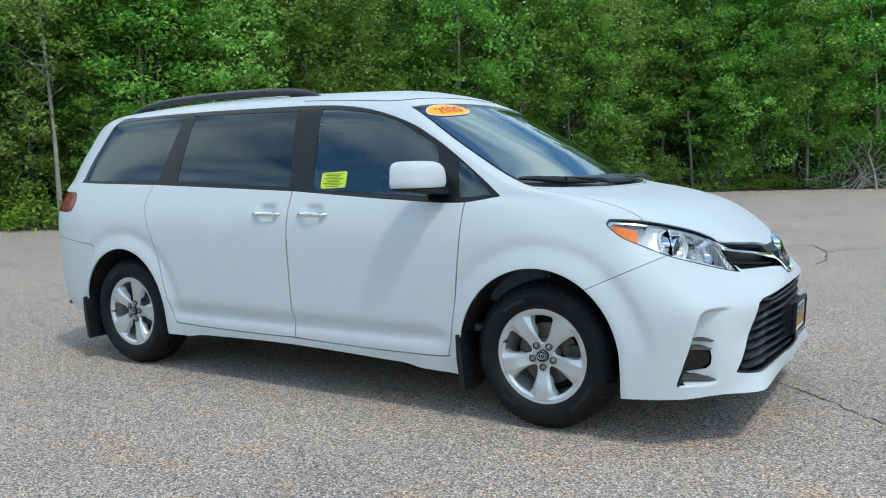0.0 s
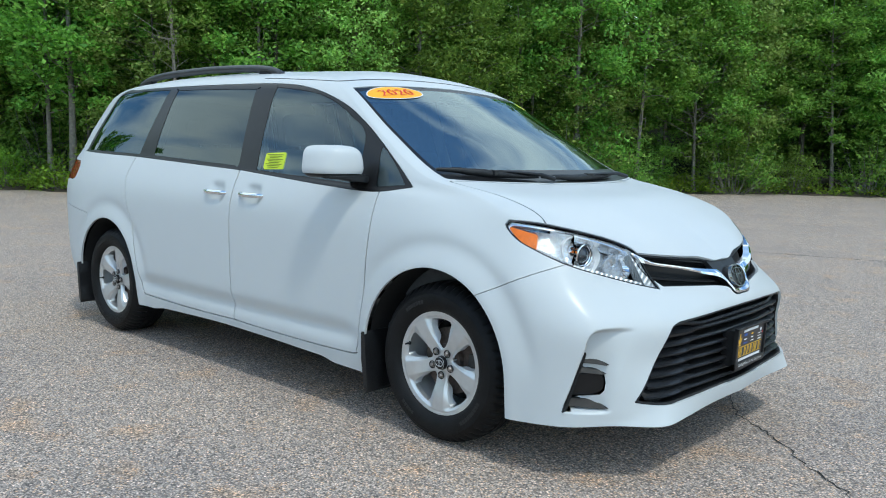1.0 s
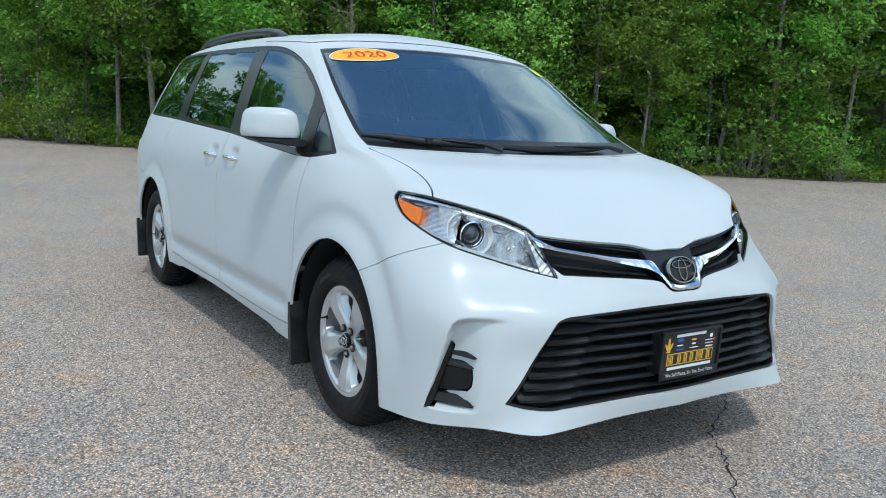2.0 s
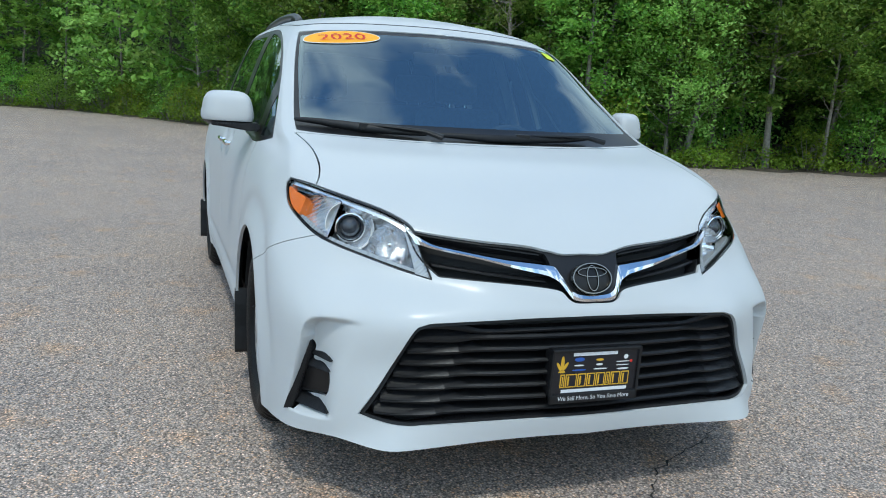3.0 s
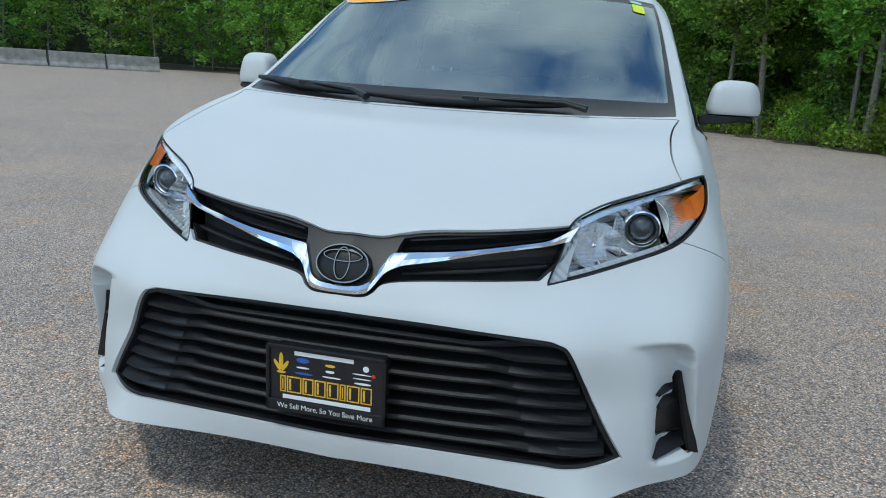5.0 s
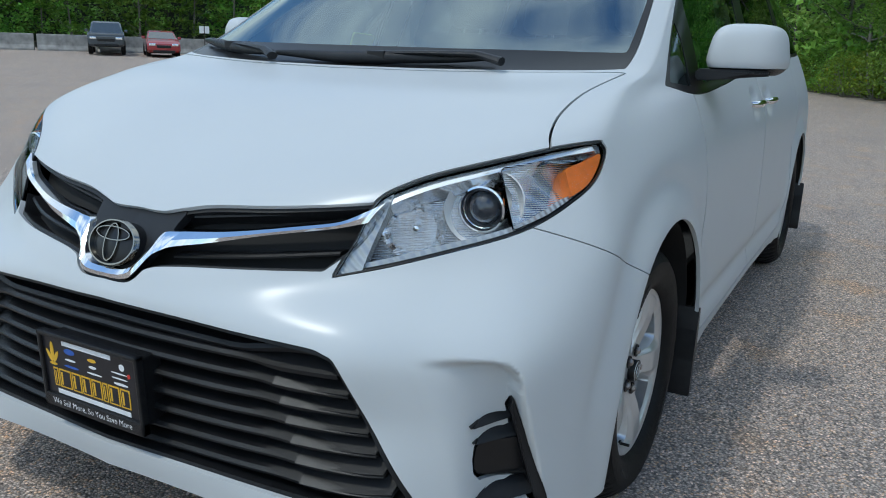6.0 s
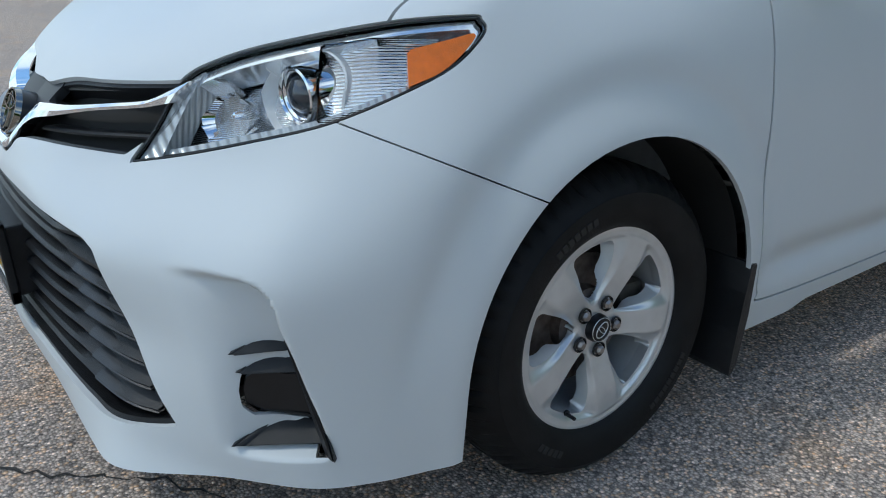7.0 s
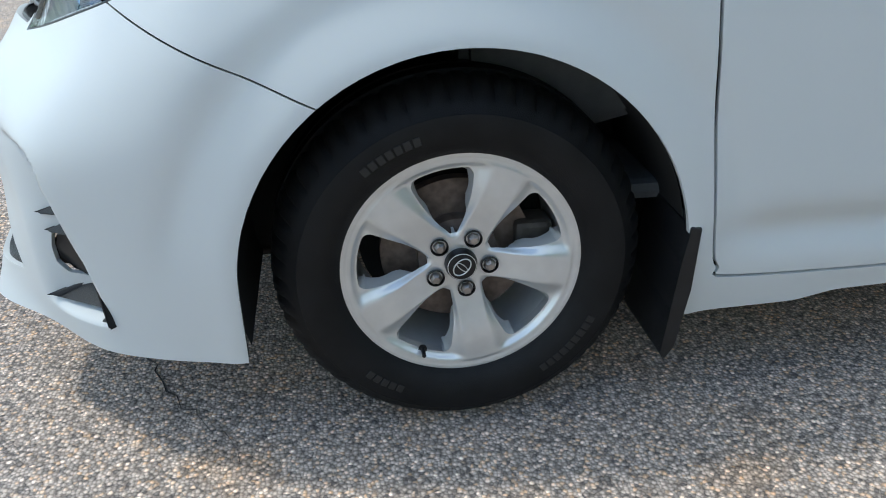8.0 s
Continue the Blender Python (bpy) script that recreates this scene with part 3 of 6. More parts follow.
lower_grille = closed([(0, .648), (.25, .645), (.5, .632), (.565, .622), (.60, .595), (.66, .475), (.747, .324), (.70, .315), (.60, .308), (.54, .310), (.3, .312), (0, .312), (-.05, .312), (-.05, .648)], 6, (0, 6, 12, 13))
_, rest = take(rest, nose(lower_grille))
_, UNDER = take(UNDER, nose(lower_grille))
fog_line = closed([(.122, .522), (.164, .41), (.206, .285), (.172, .286), (.150, .334), (.10, .340), (.060, .348), (.043, .370), (.039, .40), (.043, .428), (.060, .442), (.128, .446), (.112, .506)], 5, tuple(range(13)))
fog, rest = take(rest, corner(fog_line))
_, UNDER = take(UNDER, corner(np.array([(-.06, .25), (.26, .25), (.26, .66), (-.06, .66)])))
tail_line = closed([(-3.63, 1.14), (-3.645, 1.03), (-3.80, 1.02), (-4.1, 1.03), (-4.1, 1.14), (-3.9, 1.16), (-3.75, 1.155)], 6, (3, 4))
tail, rest = take(rest, lambda s: np.maximum(inside(tail_line, s.P[:, [0, 2]]), .55 - s.P[:, 1]), .002)

# body panels
hood_line = closed([(.87, -.1), (.862, 0), (.855, .08), (.82, .3), (.722, .56), (.60, .72), (.50, .81), (.465, .826), (.42, .806), (.33, .790), (.18, .786), (.03, .795), (-.075, .812), (-.03, .72), (.03, .55), (.095, .3), (.113, 0), (.113, -.1)], 8, (0, 1, 7, 12, 17))
hood, rest = take(rest, crown(hood_line), .003)
front_door = closed([(-.413, 1.09), (-.42, .86), (-.443, .62), (-.47, .40), (-.488, .335), (-.535, .307), (-.99, .302), (-1.5, .313), (-1.522, .33), (-1.535, .56), (-1.555, .88), (-1.565, 1.15), (-1.0, 1.16)], 8, (0, 11, 12))
fdoor, rest = take(rest, lambda s: flank(front_door)(s), .0034)
slide_door = closed([(-1.568, 1.15), (-1.558, .88), (-1.538, .56), (-1.524, .33), (-1.55, .314), (-2.0, .31), (-2.49, .32), (-2.54, .338), (-2.575, .43), (-2.68, .74), (-2.80, 1.0), (-2.825, 1.09), (-2.795, 1.20), (-2.2, 1.19)], 8, (0, 12, 13))
sdoor, rest = take(rest, lambda s: flank(slide_door)(s), .0034)


def seam_front(s):
    """Ahead of the line from the lamp down to the wheel opening."""
    x, y, z = s.P.T
    t = (z - .835) / (.69 - .835)
    return np.maximum((.552 + (.235 - .552) * np.clip(t, -.3, 1.0) - x) * .6, np.maximum(z - .90, -.2 - x + .3))


bumper, rest = take(rest, seam_front, .0022)
rear_bumper, rest = take(rest, lambda s: np.maximum(s.P[:, 0] + 3.36, s.P[:, 2] - (.80 - .10 * (s.P[:, 0] + 3.4))), .002)
fender, back_body = rest.cut(np.maximum(-.95 - rest.P[:, 0], rest.P[:, 2] - 1.30))


def both(skin):
    return skin.joined(skin.mirrored())


panel("hood", both(hood), PAINT, van, "white painted hood")
panel("front_bumper", both(bumper), PAINT, van, "white painted front bumper")
panel("rear_bumper", both(rear_bumper), PAINT, van, "white painted rear bumper")
panel("body_shell", both(back_body), PAINT, van, "white painted roof and rear quarters")
for side in (1, -1):
    def sided(s):
        return s if side > 0 else s.mirrored()
    panel("fender", sided(fender), PAINT, van, "white painted front fender")
    panel("front_door", sided(fdoor), PAINT, van, "white front door")
    panel("sliding_door", sided(sdoor), PAINT, van, "white sliding door")
    panel("window_trim", sided(dark.moved(-.002)), BLACK_TRIM, van, "black window surround")
    for key, name, mat in (("rear", "quarter_window", PRIVACY), ("slide", "sliding_door_window", PRIVACY), ("door", "front_door_window", CLEAR), ("quarter", "vent_window", CLEAR)):
        w = panel(name, sided(panes[key].moved(-.004)), mat, van, depth=0.004)
        w.visible_shadow = False
    panel("tail_light", sided(tail), RED, van, "red tail light lens")
frit_phi = lambda s: np.maximum(np.maximum(s.T[:, 0] - (US[4] - .075), VS[8] + .085 - s.T[:, 1]), s.T[:, 1] - (VS[10] - .035))
clear_part, frit = windshield.cut(frit_phi(windshield))
shield_ob = panel("windshield", both(clear_part.moved(-.003)), SHIELD, van, "tinted windshield", depth=.005)
shield_ob.visible_shadow = False
panel("windshield_border", both(frit.moved(-.003)), BLACK_TRIM, shield_ob, "black windshield border", depth=.005)
panel("inner_body", both(UNDER), CAVITY, van, depth=0)

# ---- minivan: fittings ----
_near = SKIN.P[(SKIN.P[:, 0] > .3)]


def front_x(y, z):
    """How far forward the plain nose reaches at (y, z)."""
    d = (_near[:, 1] - abs(y)) ** 2 + (_near[:, 2] - z) ** 2
    k = np.argpartition(d, 6)[:6]
    w = 1 / (d[k] + 1e-7)
    return float((w * _near[k, 0]).sum() / w.sum())


_top = windshield.P


def shield_z(x, y):
    d = (_top[:, 0] - x) ** 2 + (_top[:, 1] - abs(y)) ** 2
    k = np.argpartition(d, 6)[:6]
    w = 1 / (d[k] + 1e-7)
    return float((w * _top[k, 2]).sum() / w.sum())


def cutout(region, inset):
    """A piece of the plain nose or flank inside a region, set back by inset."""
    got, _ = SKIN.cut(region(SKIN))
    return got.moved(-inset)


def ribbon(bm, upper, lower, inset, depth, bow=0.0):
    """A bar across the nose between two lines of (y, z); its face is inset from the skin (below zero: proud) and bowed."""
    rows = []
    for (ya, za), (yb, zb) in zip(upper, lower):
        xa, xb = front_x(ya, za) - inset, front_x(yb, zb) - inset
        mid = ((xa + xb) / 2 + bow, (ya + yb) / 2, (za + zb) / 2)
        rows.append([bm.verts.new((xa - depth, ya, za)), bm.verts.new((xa, ya, za)), bm.verts.new(mid), bm.verts.new((xb, yb, zb)), bm.verts.new((xb - depth, yb, zb))])
    for a, b in zip(rows, rows[1:]):
        for k in range(4):
            bm.faces.new((a[k], a[k + 1], b[k + 1], b[k]))
        bm.faces.new((a[4], a[0], b[0], b[4]))
    bm.faces.new(rows[0])
    bm.faces.new(rows[-1][::-1])


def spline(pts, n):
    p = np.asarray(pts, float)
    return akima(np.arange(len(p)), p, np.linspace(0, len(p) - 1, n))


# lower grille
grille = panel("lower_grille", both(cutout(nose(lower_grille), .075)), CAVITY, van, "black slatted lower grille", depth=0)
surround, _ = SKIN.cut(nose(lower_grille)(SKIN))
_, edge = surround.cut(inside(lower_grille, surround.P[:, [1, 2]]) + .010)
panel("grille_frame", both(edge.moved(-.012)), BLACK_PLASTIC, grille, depth=.06)
for k in range(7):
    bm = bmesh.new()
    z0 = .582 - .0395 * k
    reach = .60 + .13 * (.60 - z0) / .28 - .022
    ys = np.linspace(-reach, reach, 41)
    up, lo = [], []
    for yy in ys:
        out = smooth_step(.66, .80, abs(yy) / reach)
        zz = z0 - .010 * out
        up.append((yy, zz + .006 + .006 * out))
        lo.append((yy, zz - .007))
    rows = []
    for (ya, za), (yb, zb) in zip(up, lo):
        out = float(smooth_step(.66, .72, abs(ya) / reach))
        fx = front_x(ya, z0) - .020
        rows.append([bm.verts.new((fx - .055, ya, za + .010 * (1 - out) + .036 * out)), bm.verts.new((fx - .006 - .012 * out, ya, za)), bm.verts.new((fx, yb, (za + zb) / 2)), bm.verts.new((fx - .003, yb, zb)), bm.verts.new((fx - .05, yb, zb + .004))])
    for a, b in zip(rows, rows[1:]):
        for j in range(4):
            bm.faces.new((a[j], a[j + 1], b[j + 1], b[j]))
    part("slat", bm, BLACK_PLASTIC, grille, smooth=25)
WEDGE = material("grey_sunlit_plastic", (.012, .0125, .014), .30, vary=.15, scale=40, bump=.2, bump_scale=700)
for k in range(1, 7):
    z0 = .582 - .0395 * k
    reach = .60 + .13 * (.60 - z0) / .28 - .020
    for side in (1, -1):
        bm = bmesh.new()
        rows = []
        for yy in np.linspace(.43 + .10 * (.60 - z0) / .3, reach, 9):
            u = (yy - .43) / (reach - .43)
            fx, tall = front_x(yy, z0) - .0175, .013 * (1 - .75 * u)
            zz = z0 - .005 - .008 * u
            rows.append([bm.verts.new((fx - .028, side * yy, zz + tall + .006)), bm.verts.new((fx - .010, side * yy, zz + tall)), bm.verts.new((fx, side * yy, zz)), bm.verts.new((fx - .028, side * yy, zz - .001))])
        for p, q in zip(rows, rows[1:]):
            for j in range(3):
                bm.faces.new((p[j], p[j + 1], q[j + 1], q[j]))
        part("slat_wedge", bm, WEDGE, grille, smooth=30)
bm = bmesh.new()
ys = np.linspace(-.56, .56, 33)
ribbon(bm, [(v, .640 - .012 * (v / .56) ** 2 - .030 * (1 - smooth_step(.35, .52, abs(v)))) for v in ys], [(v, .617 - .012 * (v / .56) ** 2 - .022 * (1 - smooth_step(.35, .52, abs(v)))) for v in ys], .030, .05, .006)
part("grille_brow", bm, BLACK_PLASTIC, grille, smooth=25)

# upper grille, wings and badge
upper = panel("upper_grille", both(cutout(nose(upper_grille), .055)), CAVITY, van, "black upper grille with chrome wings", depth=0)
got, _ = SKIN.cut(nose(upper_grille)(SKIN))
_, edge = got.cut(inside(upper_grille, got.P[:, [1, 2]]) + .007)
panel("grille_frame", both(edge.moved(-.012)), BLACK_PLASTIC, upper, depth=.05)
for s in (1, -1):
    for a, b, n in (((.15, .822), (.56, .870), .0), ((.15, .746), (.50, .778), .0), ((.15, .833), (.56, .880), 0.0)):
        bm = bmesh.new()
        pts = [(a[0] + (b[0] - a[0]) * t, a[1] + (b[1] - a[1]) * t) for t in np.linspace(0, 1, 10)]
        ribbon(bm, [(s * p, q + .004) for p, q in pts], [(s * p, q - .004) for p, q in pts], .030, .03, .003)
        part("slat", bm, BLACK_PLASTIC, upper, smooth=30)
    bm = bmesh.new()
    top = spline([(.574, .885), (.540, .865), (.502, .846), (.405, .829), (.269, .809), (.168, .799), (.121, .793), (.104, .768), (.077, .724), (.044, .711), (0, .709)], 70)
    bot = spline([(.552, .846), (.525, .839), (.495, .832), (.370, .812), (.235, .784), (.146, .766), (.113, .748), (.090, .715), (.071, .697), (.040, .692), (0, .691)], 70)
    ribbon(bm, [(s * p, q) for p, q in top], [(s * p, q) for p, q in bot], -.004, .03, .006)
    part("chrome_wing", bm, CHROME, upper, "bright chrome bar", smooth=30)
shield_line = closed([(0, .830), (.075, .830), (.132, .840), (.128, .815), (.122, .792), (.104, .766), (.078, .722), (.045, .710), (0, .708), (-.05, .708), (-.05, .830)], 6, (0,))
got, _ = SKIN.cut(nose(shield_line)(SKIN))
panel("badge_panel", both(got.moved(-.010)), material("satin_grey_plastic", (0.011, 0.0115, 0.013), 0.42, spec=.35, vary=0.1, scale=30), upper, "satin dark grey badge panel", depth=.02)
badge_m = Matrix.Translation((.917, 0, .758)) @ Matrix.Rotation(radians(-22), 4, "Y") @ Matrix.Diagonal((1.22, 1.38, 1.17, 1))


def oval_ring(a, b, w, depth, m, mat, name, parent):
    bm = bmesh.new()
    n, rings = 48, []
    for k in range(n):
        t = 2 * math.pi * k / n
        c, s = math.cos(t), math.sin(t)
        rings.append([bm.verts.new(m @ Vector(v)) for v in ((0, a * c, b * s), (depth, (a - w * .3) * c, (b - w * .3) * s), (depth, (a - w * .7) * c, (b - w * .7) * s), (0, (a - w) * c, (b - w) * s))])
    for k in range(n):
        p, q = rings[k], rings[(k + 1) % n]
        for j in range(3):
            bm.faces.new((p[j], p[j + 1], q[j + 1], q[j]))
    return part(name, bm, mat, parent, smooth=40)


bm = bmesh.new()
lathe(bm, [(0.0001, .008), (.035, .006), (.052, 0), (.053, -.03)], 48, "x")
for v in bm.verts:
    v.co = badge_m @ Vector((v.co.x, v.co.y, v.co.z * .84))
badge = part("badge", bm, BLACK_TRIM, upper, "dark oval badge with chrome rim", smooth=40)
oval_ring(.054, .0455, .007, .010, badge_m, DARK_CHROME, "badge_rim", badge)
oval_ring(.017, .038, .005, .011, badge_m, DARK_CHROME, "badge_bar", badge)
oval_ring(.040, .015, .005, .011, badge_m @ Matrix.Translation((0, 0, .017)), DARK_CHROME, "badge_bar", badge)

# front plate
plate_m = Matrix.Translation((1.002, -.004, .462)) @ Matrix.Rotation(radians(3), 4, "Y")
plate = new("plate_holder")
plate.parent = van
tagged(plate, "black dealer plate in a black frame")


def plate_box(name, y0, y1, z0, z1, x0, x1, mat, label="", bevel=0.0):
    bm = bmesh.new()
    box(bm, (x0, y0, z0), (x1, y1, z1), bevel, 2)
    bmesh.ops.transform(bm, matrix=plate_m, verts=bm.verts)
    return part(name, bm, mat, plate, label)


plate_box("bracket", -.150, .150, -.080, .080, -.07, -.008, BLACK_PLASTIC, bevel=.006)
for y0, y1, z0, z1 in ((-.163, .163, .080, .092), (-.163, .163, -.092, -.060), (-.163, -.152, -.092, .092), (.152, .163, -.092, .092)):
    plate_box("frame_bar", y0, y1, z0, z1, -.012, .008, BLACK_PLASTIC, bevel=.004)
plate_box("plate_face", -.155, .155, -.07, .085, -.006, .001, PLATE)


def text_mesh(words, size, mat, name, parent, place, label=""):
    """Lettering as a thin mesh; place maps the flat (across, up) to the world."""
    cu = bpy.data.curves.new(name, "FONT")
    cu.body, cu.size, cu.align_x, cu.align_y = words, size, "CENTER", "CENTER"
    tmp = new(name + "_draft", cu)
    me = bpy.data.meshes.new_from_object(tmp.evaluated_get(bpy.context.evaluated_depsgraph_get()))
    bpy.data.objects.remove(tmp)
    bpy.data.curves.remove(cu)
    for v in me.vertices:
        v.co = place(v.co.x, v.co.y)
    me.name = name
    me.materials.clear()
    me.materials.append(mat)
    ob = new(name, me)
    ob.parent = parent
    if label:
        tagged(ob, label)
    return ob


text_mesh("We Sell More, So You Save More", .0205, WHITE_INK, "slogan", plate, lambda a, b: plate_m @ Vector((.0088, a * .93, b - .0745)), "white lettering")
# names and marks as plain bars
plate_box("name_bar", -.085, .075, .066, .077, .001, .0018, WHITE_INK)
plate_box("name_bar", -.118, .122, -.057, -.046, .001, .0018, WHITE_INK)
for k, wide in enumerate((.016, .040, .030, .030, .032, .016, .034, .030)):
    a = -.125 + sum((.016, .040, .030, .030, .032, .016, .034, .030)[:k]) + .0032 * k
    plate_box("name_block", a, a + wide, -.039, .006, .001, .0020, GOLD_INK)
    plate_box("name_inset", a + .0035, a + wide - .0035, -.0355, .0025, .0019, .0024, PLATE)
    plate_box("name_stroke", a + .0065, a + min(.012, wide - .0065), -.032, -.001, .0023, .0028, GOLD_INK)
for a, b, w, h, mt in ((-.062, .054, .036, .014, BLUE_INK), (.012, .050, .028, .008, GOLD_INK), (.108, .056, .016, .016, WHITE_INK), (-.062, .034, .036, .005, WHITE_INK), (.012, .034, .024, .007, WHITE_INK), (.098, .040, .05, .003, WHITE_INK), (-.060, .018, .050, .006, BLUE_INK), (.016, .019, .050, .004, WHITE_INK), (.098, .028, .05, .003, WHITE_INK), (.100, .015, .045, .006, WHITE_INK), (.128, .040, .010, .010, STICKER_R)):
    bm = bmesh.new()
    prism(bm, [(a + w / 2 * math.cos(t), b + h / 2 * math.sin(t)) for t in np.linspace(0, 2 * math.pi, 16, endpoint=False)], "x", .001, .0019)
    bmesh.ops.transform(bm, matrix=plate_m, verts=bm.verts)
    part("mark", bm, mt, plate)
bm = bmesh.new()
for cx, cz, w, h, tilt in ((-.122, .045, .012, .046, 0), (-.133, .033, .010, .034, 32), (-.111, .033, .010, .034, -32), (-.122, .015, .026, .007, 0)):
    prism(bm, [(cx + (w / 2 * math.cos(t)) * math.cos(radians(tilt)) - (h / 2 * math.sin(t)) * math.sin(radians(tilt)), cz + (w / 2 * math.cos(t)) * math.sin(radians(tilt)) + (h / 2 * math.sin(t)) * math.cos(radians(tilt))) for t in np.linspace(0, 2 * math.pi, 14, endpoint=False)], "x", .001, .002 + .0001 * cx)
bmesh.ops.transform(bm, matrix=plate_m, verts=bm.verts)
part("emblem_shape", bm, GOLD_INK, plate)


# headlights
def headlight(side):
    def sided(s):
        return s if side > 0 else s.mirrored()
    full, _ = SKIN.cut(corner(lamp_line)(SKIN))
    fit_in = lambda s: inside(lamp_line, np.stack([(s.P[:, 1] - s.P[:, 0]) / math.sqrt(2), s.P[:, 2]], 1))
    lens, border = full.cut(fit_in(full) + .0032 * facing(full))
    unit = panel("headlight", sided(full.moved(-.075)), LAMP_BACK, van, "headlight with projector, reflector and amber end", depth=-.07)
    panel("lens", sided(lens.moved(-.001)), LENS, unit, "clear lens", depth=.004).visible_shadow = False
    panel("gasket", sided(border.moved(-.002)), BLACK_PLASTIC, unit, depth=.006)
    amber_line = closed([(.292, .955), (.300, .901), (.348, .921), (.384, .950), (.402, .980), (.36, .972)], 6, (0, 1))
    am, _ = lens.cut(corner(amber_line)(lens))
    panel("amber_reflector", sided(am.moved(-.010)), AMBER, unit, "amber side reflector", depth=.03)
    # pale shelf above the lamps, and the ledge below
    shelf, _ = lens.cut(np.maximum(-(fit_in(lens) + .016), -(lens.P[:, 2] - (.85 + .150 * (lens.P[:, 1] - lens.P[:, 0] + .15)))))
    panel("lamp_shelf", sided(shelf.moved(-.016)), SILVER, unit, depth=.05)
    low, _ = lens.cut(np.maximum(-(fit_in(lens) + .018), lens.P[:, 2] - (.80 + .17 * (lens.P[:, 1] - lens.P[:, 0] + .2))))
    panel("lamp_ledge", sided(low.moved(-.022)), FROSTED, unit, depth=.05)
    tip, _ = lens.cut((lens.P[:, 1] - lens.P[:, 0]) / math.sqrt(2) + .135 - .5 * (lens.P[:, 2] - .80))
    panel("lamp_end", sided(tip.moved(-.012)), FROSTED, unit, depth=.05)
    # projector
    aim = Matrix.Translation((.575, side * .728, .872)) @ Matrix.Rotation(radians(side * 8), 4, "Z") @ Matrix.Rotation(radians(4), 4, "Y")
    for name, prof, mat in (("projector_barrel", [(.078, -.085), (.066, -.075), (.063, -.062), (.056, -.058), (.053, -.05), (.052, .004), (.050, .014), (.046, .016), (.042, .010), (.041, -.03)], CHROME), ("projector_ring", [(.0425, .010), (.040, .008), (.0375, .003), (.036, -.006)], CHROME)):
        bm = bmesh.new()
        lathe(bm, prof, 40, "x")
        bmesh.ops.transform(bm, matrix=aim, verts=bm.verts)
        part(name, bm, mat, unit, smooth=40)
    bm = bmesh.new()
    lathe(bm, [(.0001, .022), (.014, .020), (.025, .013), (.034, .002), (.037, -.006)], 32, "x")
    bmesh.ops.transform(bm, matrix=aim, verts=bm.verts)
    part("projector_lens", bm, material("projector_lens", (.03, .035, .045), .03, coat=1.0, vary=.05), unit, "dark glass projector lens", smooth=60)
    bm = bmesh.new()
    lathe(bm, [(.079, .026), (.077, .028), (.074, .012), (.068, -.020), (.060, -.045)], 40, "x")
    for v in bm.verts:                                   # the outer side lies back under the lens
        v.co.x -= max(0, v.co.y * side) * .78 + max(0, v.co.z) * .6
    bmesh.ops.transform(bm, matrix=aim @ Matrix.Translation((.004, 0, 0)), verts=bm.verts)
    for v in bm.verts:
        v.co.z = min(max(v.co.z, .80), .945)
    part("projector_bezel", bm, HOUSING, unit, "grey dished bezel", smooth=40)
    # main beam bowl of chromed facets
    aim2 = Matrix.Translation((.660, side * .612, .826)) @ Matrix.Rotation(radians(side * 16), 4, "Z") @ Matrix.Rotation(radians(-8), 4, "Y")
    rngl = np.random.default_rng(5)
    rings = [(.010, -.050), (.026, -.044), (.042, -.030), (.056, -.008), (.066, .016)]
    n = 14
    for k in range(n):
        bm = bmesh.new()
        tilt = rngl.normal(0, .005, len(rings))
        t0, t1 = 2 * math.pi * (k + .03) / n, 2 * math.pi * (k + .97) / n
        rows = [[bm.verts.new(aim2 @ Vector((h + tilt[j] + (.004 if t == t0 else 0), r * 1.05 * math.cos(t), r * .95 * math.sin(t)))) for j, (r, h) in enumerate(rings)] for t in np.linspace(t0, t1, 4)]
        for p, q in zip(rows, rows[1:]):
            for j in range(len(rings) - 1):
                bm.faces.new((p[j], p[j + 1], q[j + 1], q[j]))
        part("reflector_facet", bm, CHROME if k % 3 else FLUTED_FLAT, unit, smooth=60)
    bm = bmesh.new()
    lathe(bm, [(.0001, .0), (.006, -.002), (.009, -.01), (.009, -.04)], 16, "x")
    bmesh.ops.transform(bm, matrix=aim2 @ Matrix.Translation((-.005, 0, 0)), verts=bm.verts)
    part("bulb_cap", bm, CHROME, unit, smooth=50)
    # indicator reflector behind the lens, with its bulb
    well, _ = lens.cut(corner(closed([(.152, .843), (.142, .962), (.235, .976), (.345, .972), (.352, .918), (.235, .870)], 4, tuple(range(6))))(lens))
    panel("indicator_reflector", sided(well.moved(-.040)), FINE_FLUTED, unit, "fluted chrome indicator reflector", depth=-.03)
    bm = bmesh.new()
    lathe(bm, [(.0001, .024), (.012, .019), (.017, .0), (.015, -.022)], 16, "x")
    bmesh.ops.transform(bm, matrix=Matrix.Translation((.452, side * .790, .918)), verts=bm.verts)
    part("indicator_bulb", bm, AMBER, unit, "amber indicator bulb", smooth=50)


for side in (1, -1):
    headlight(side)


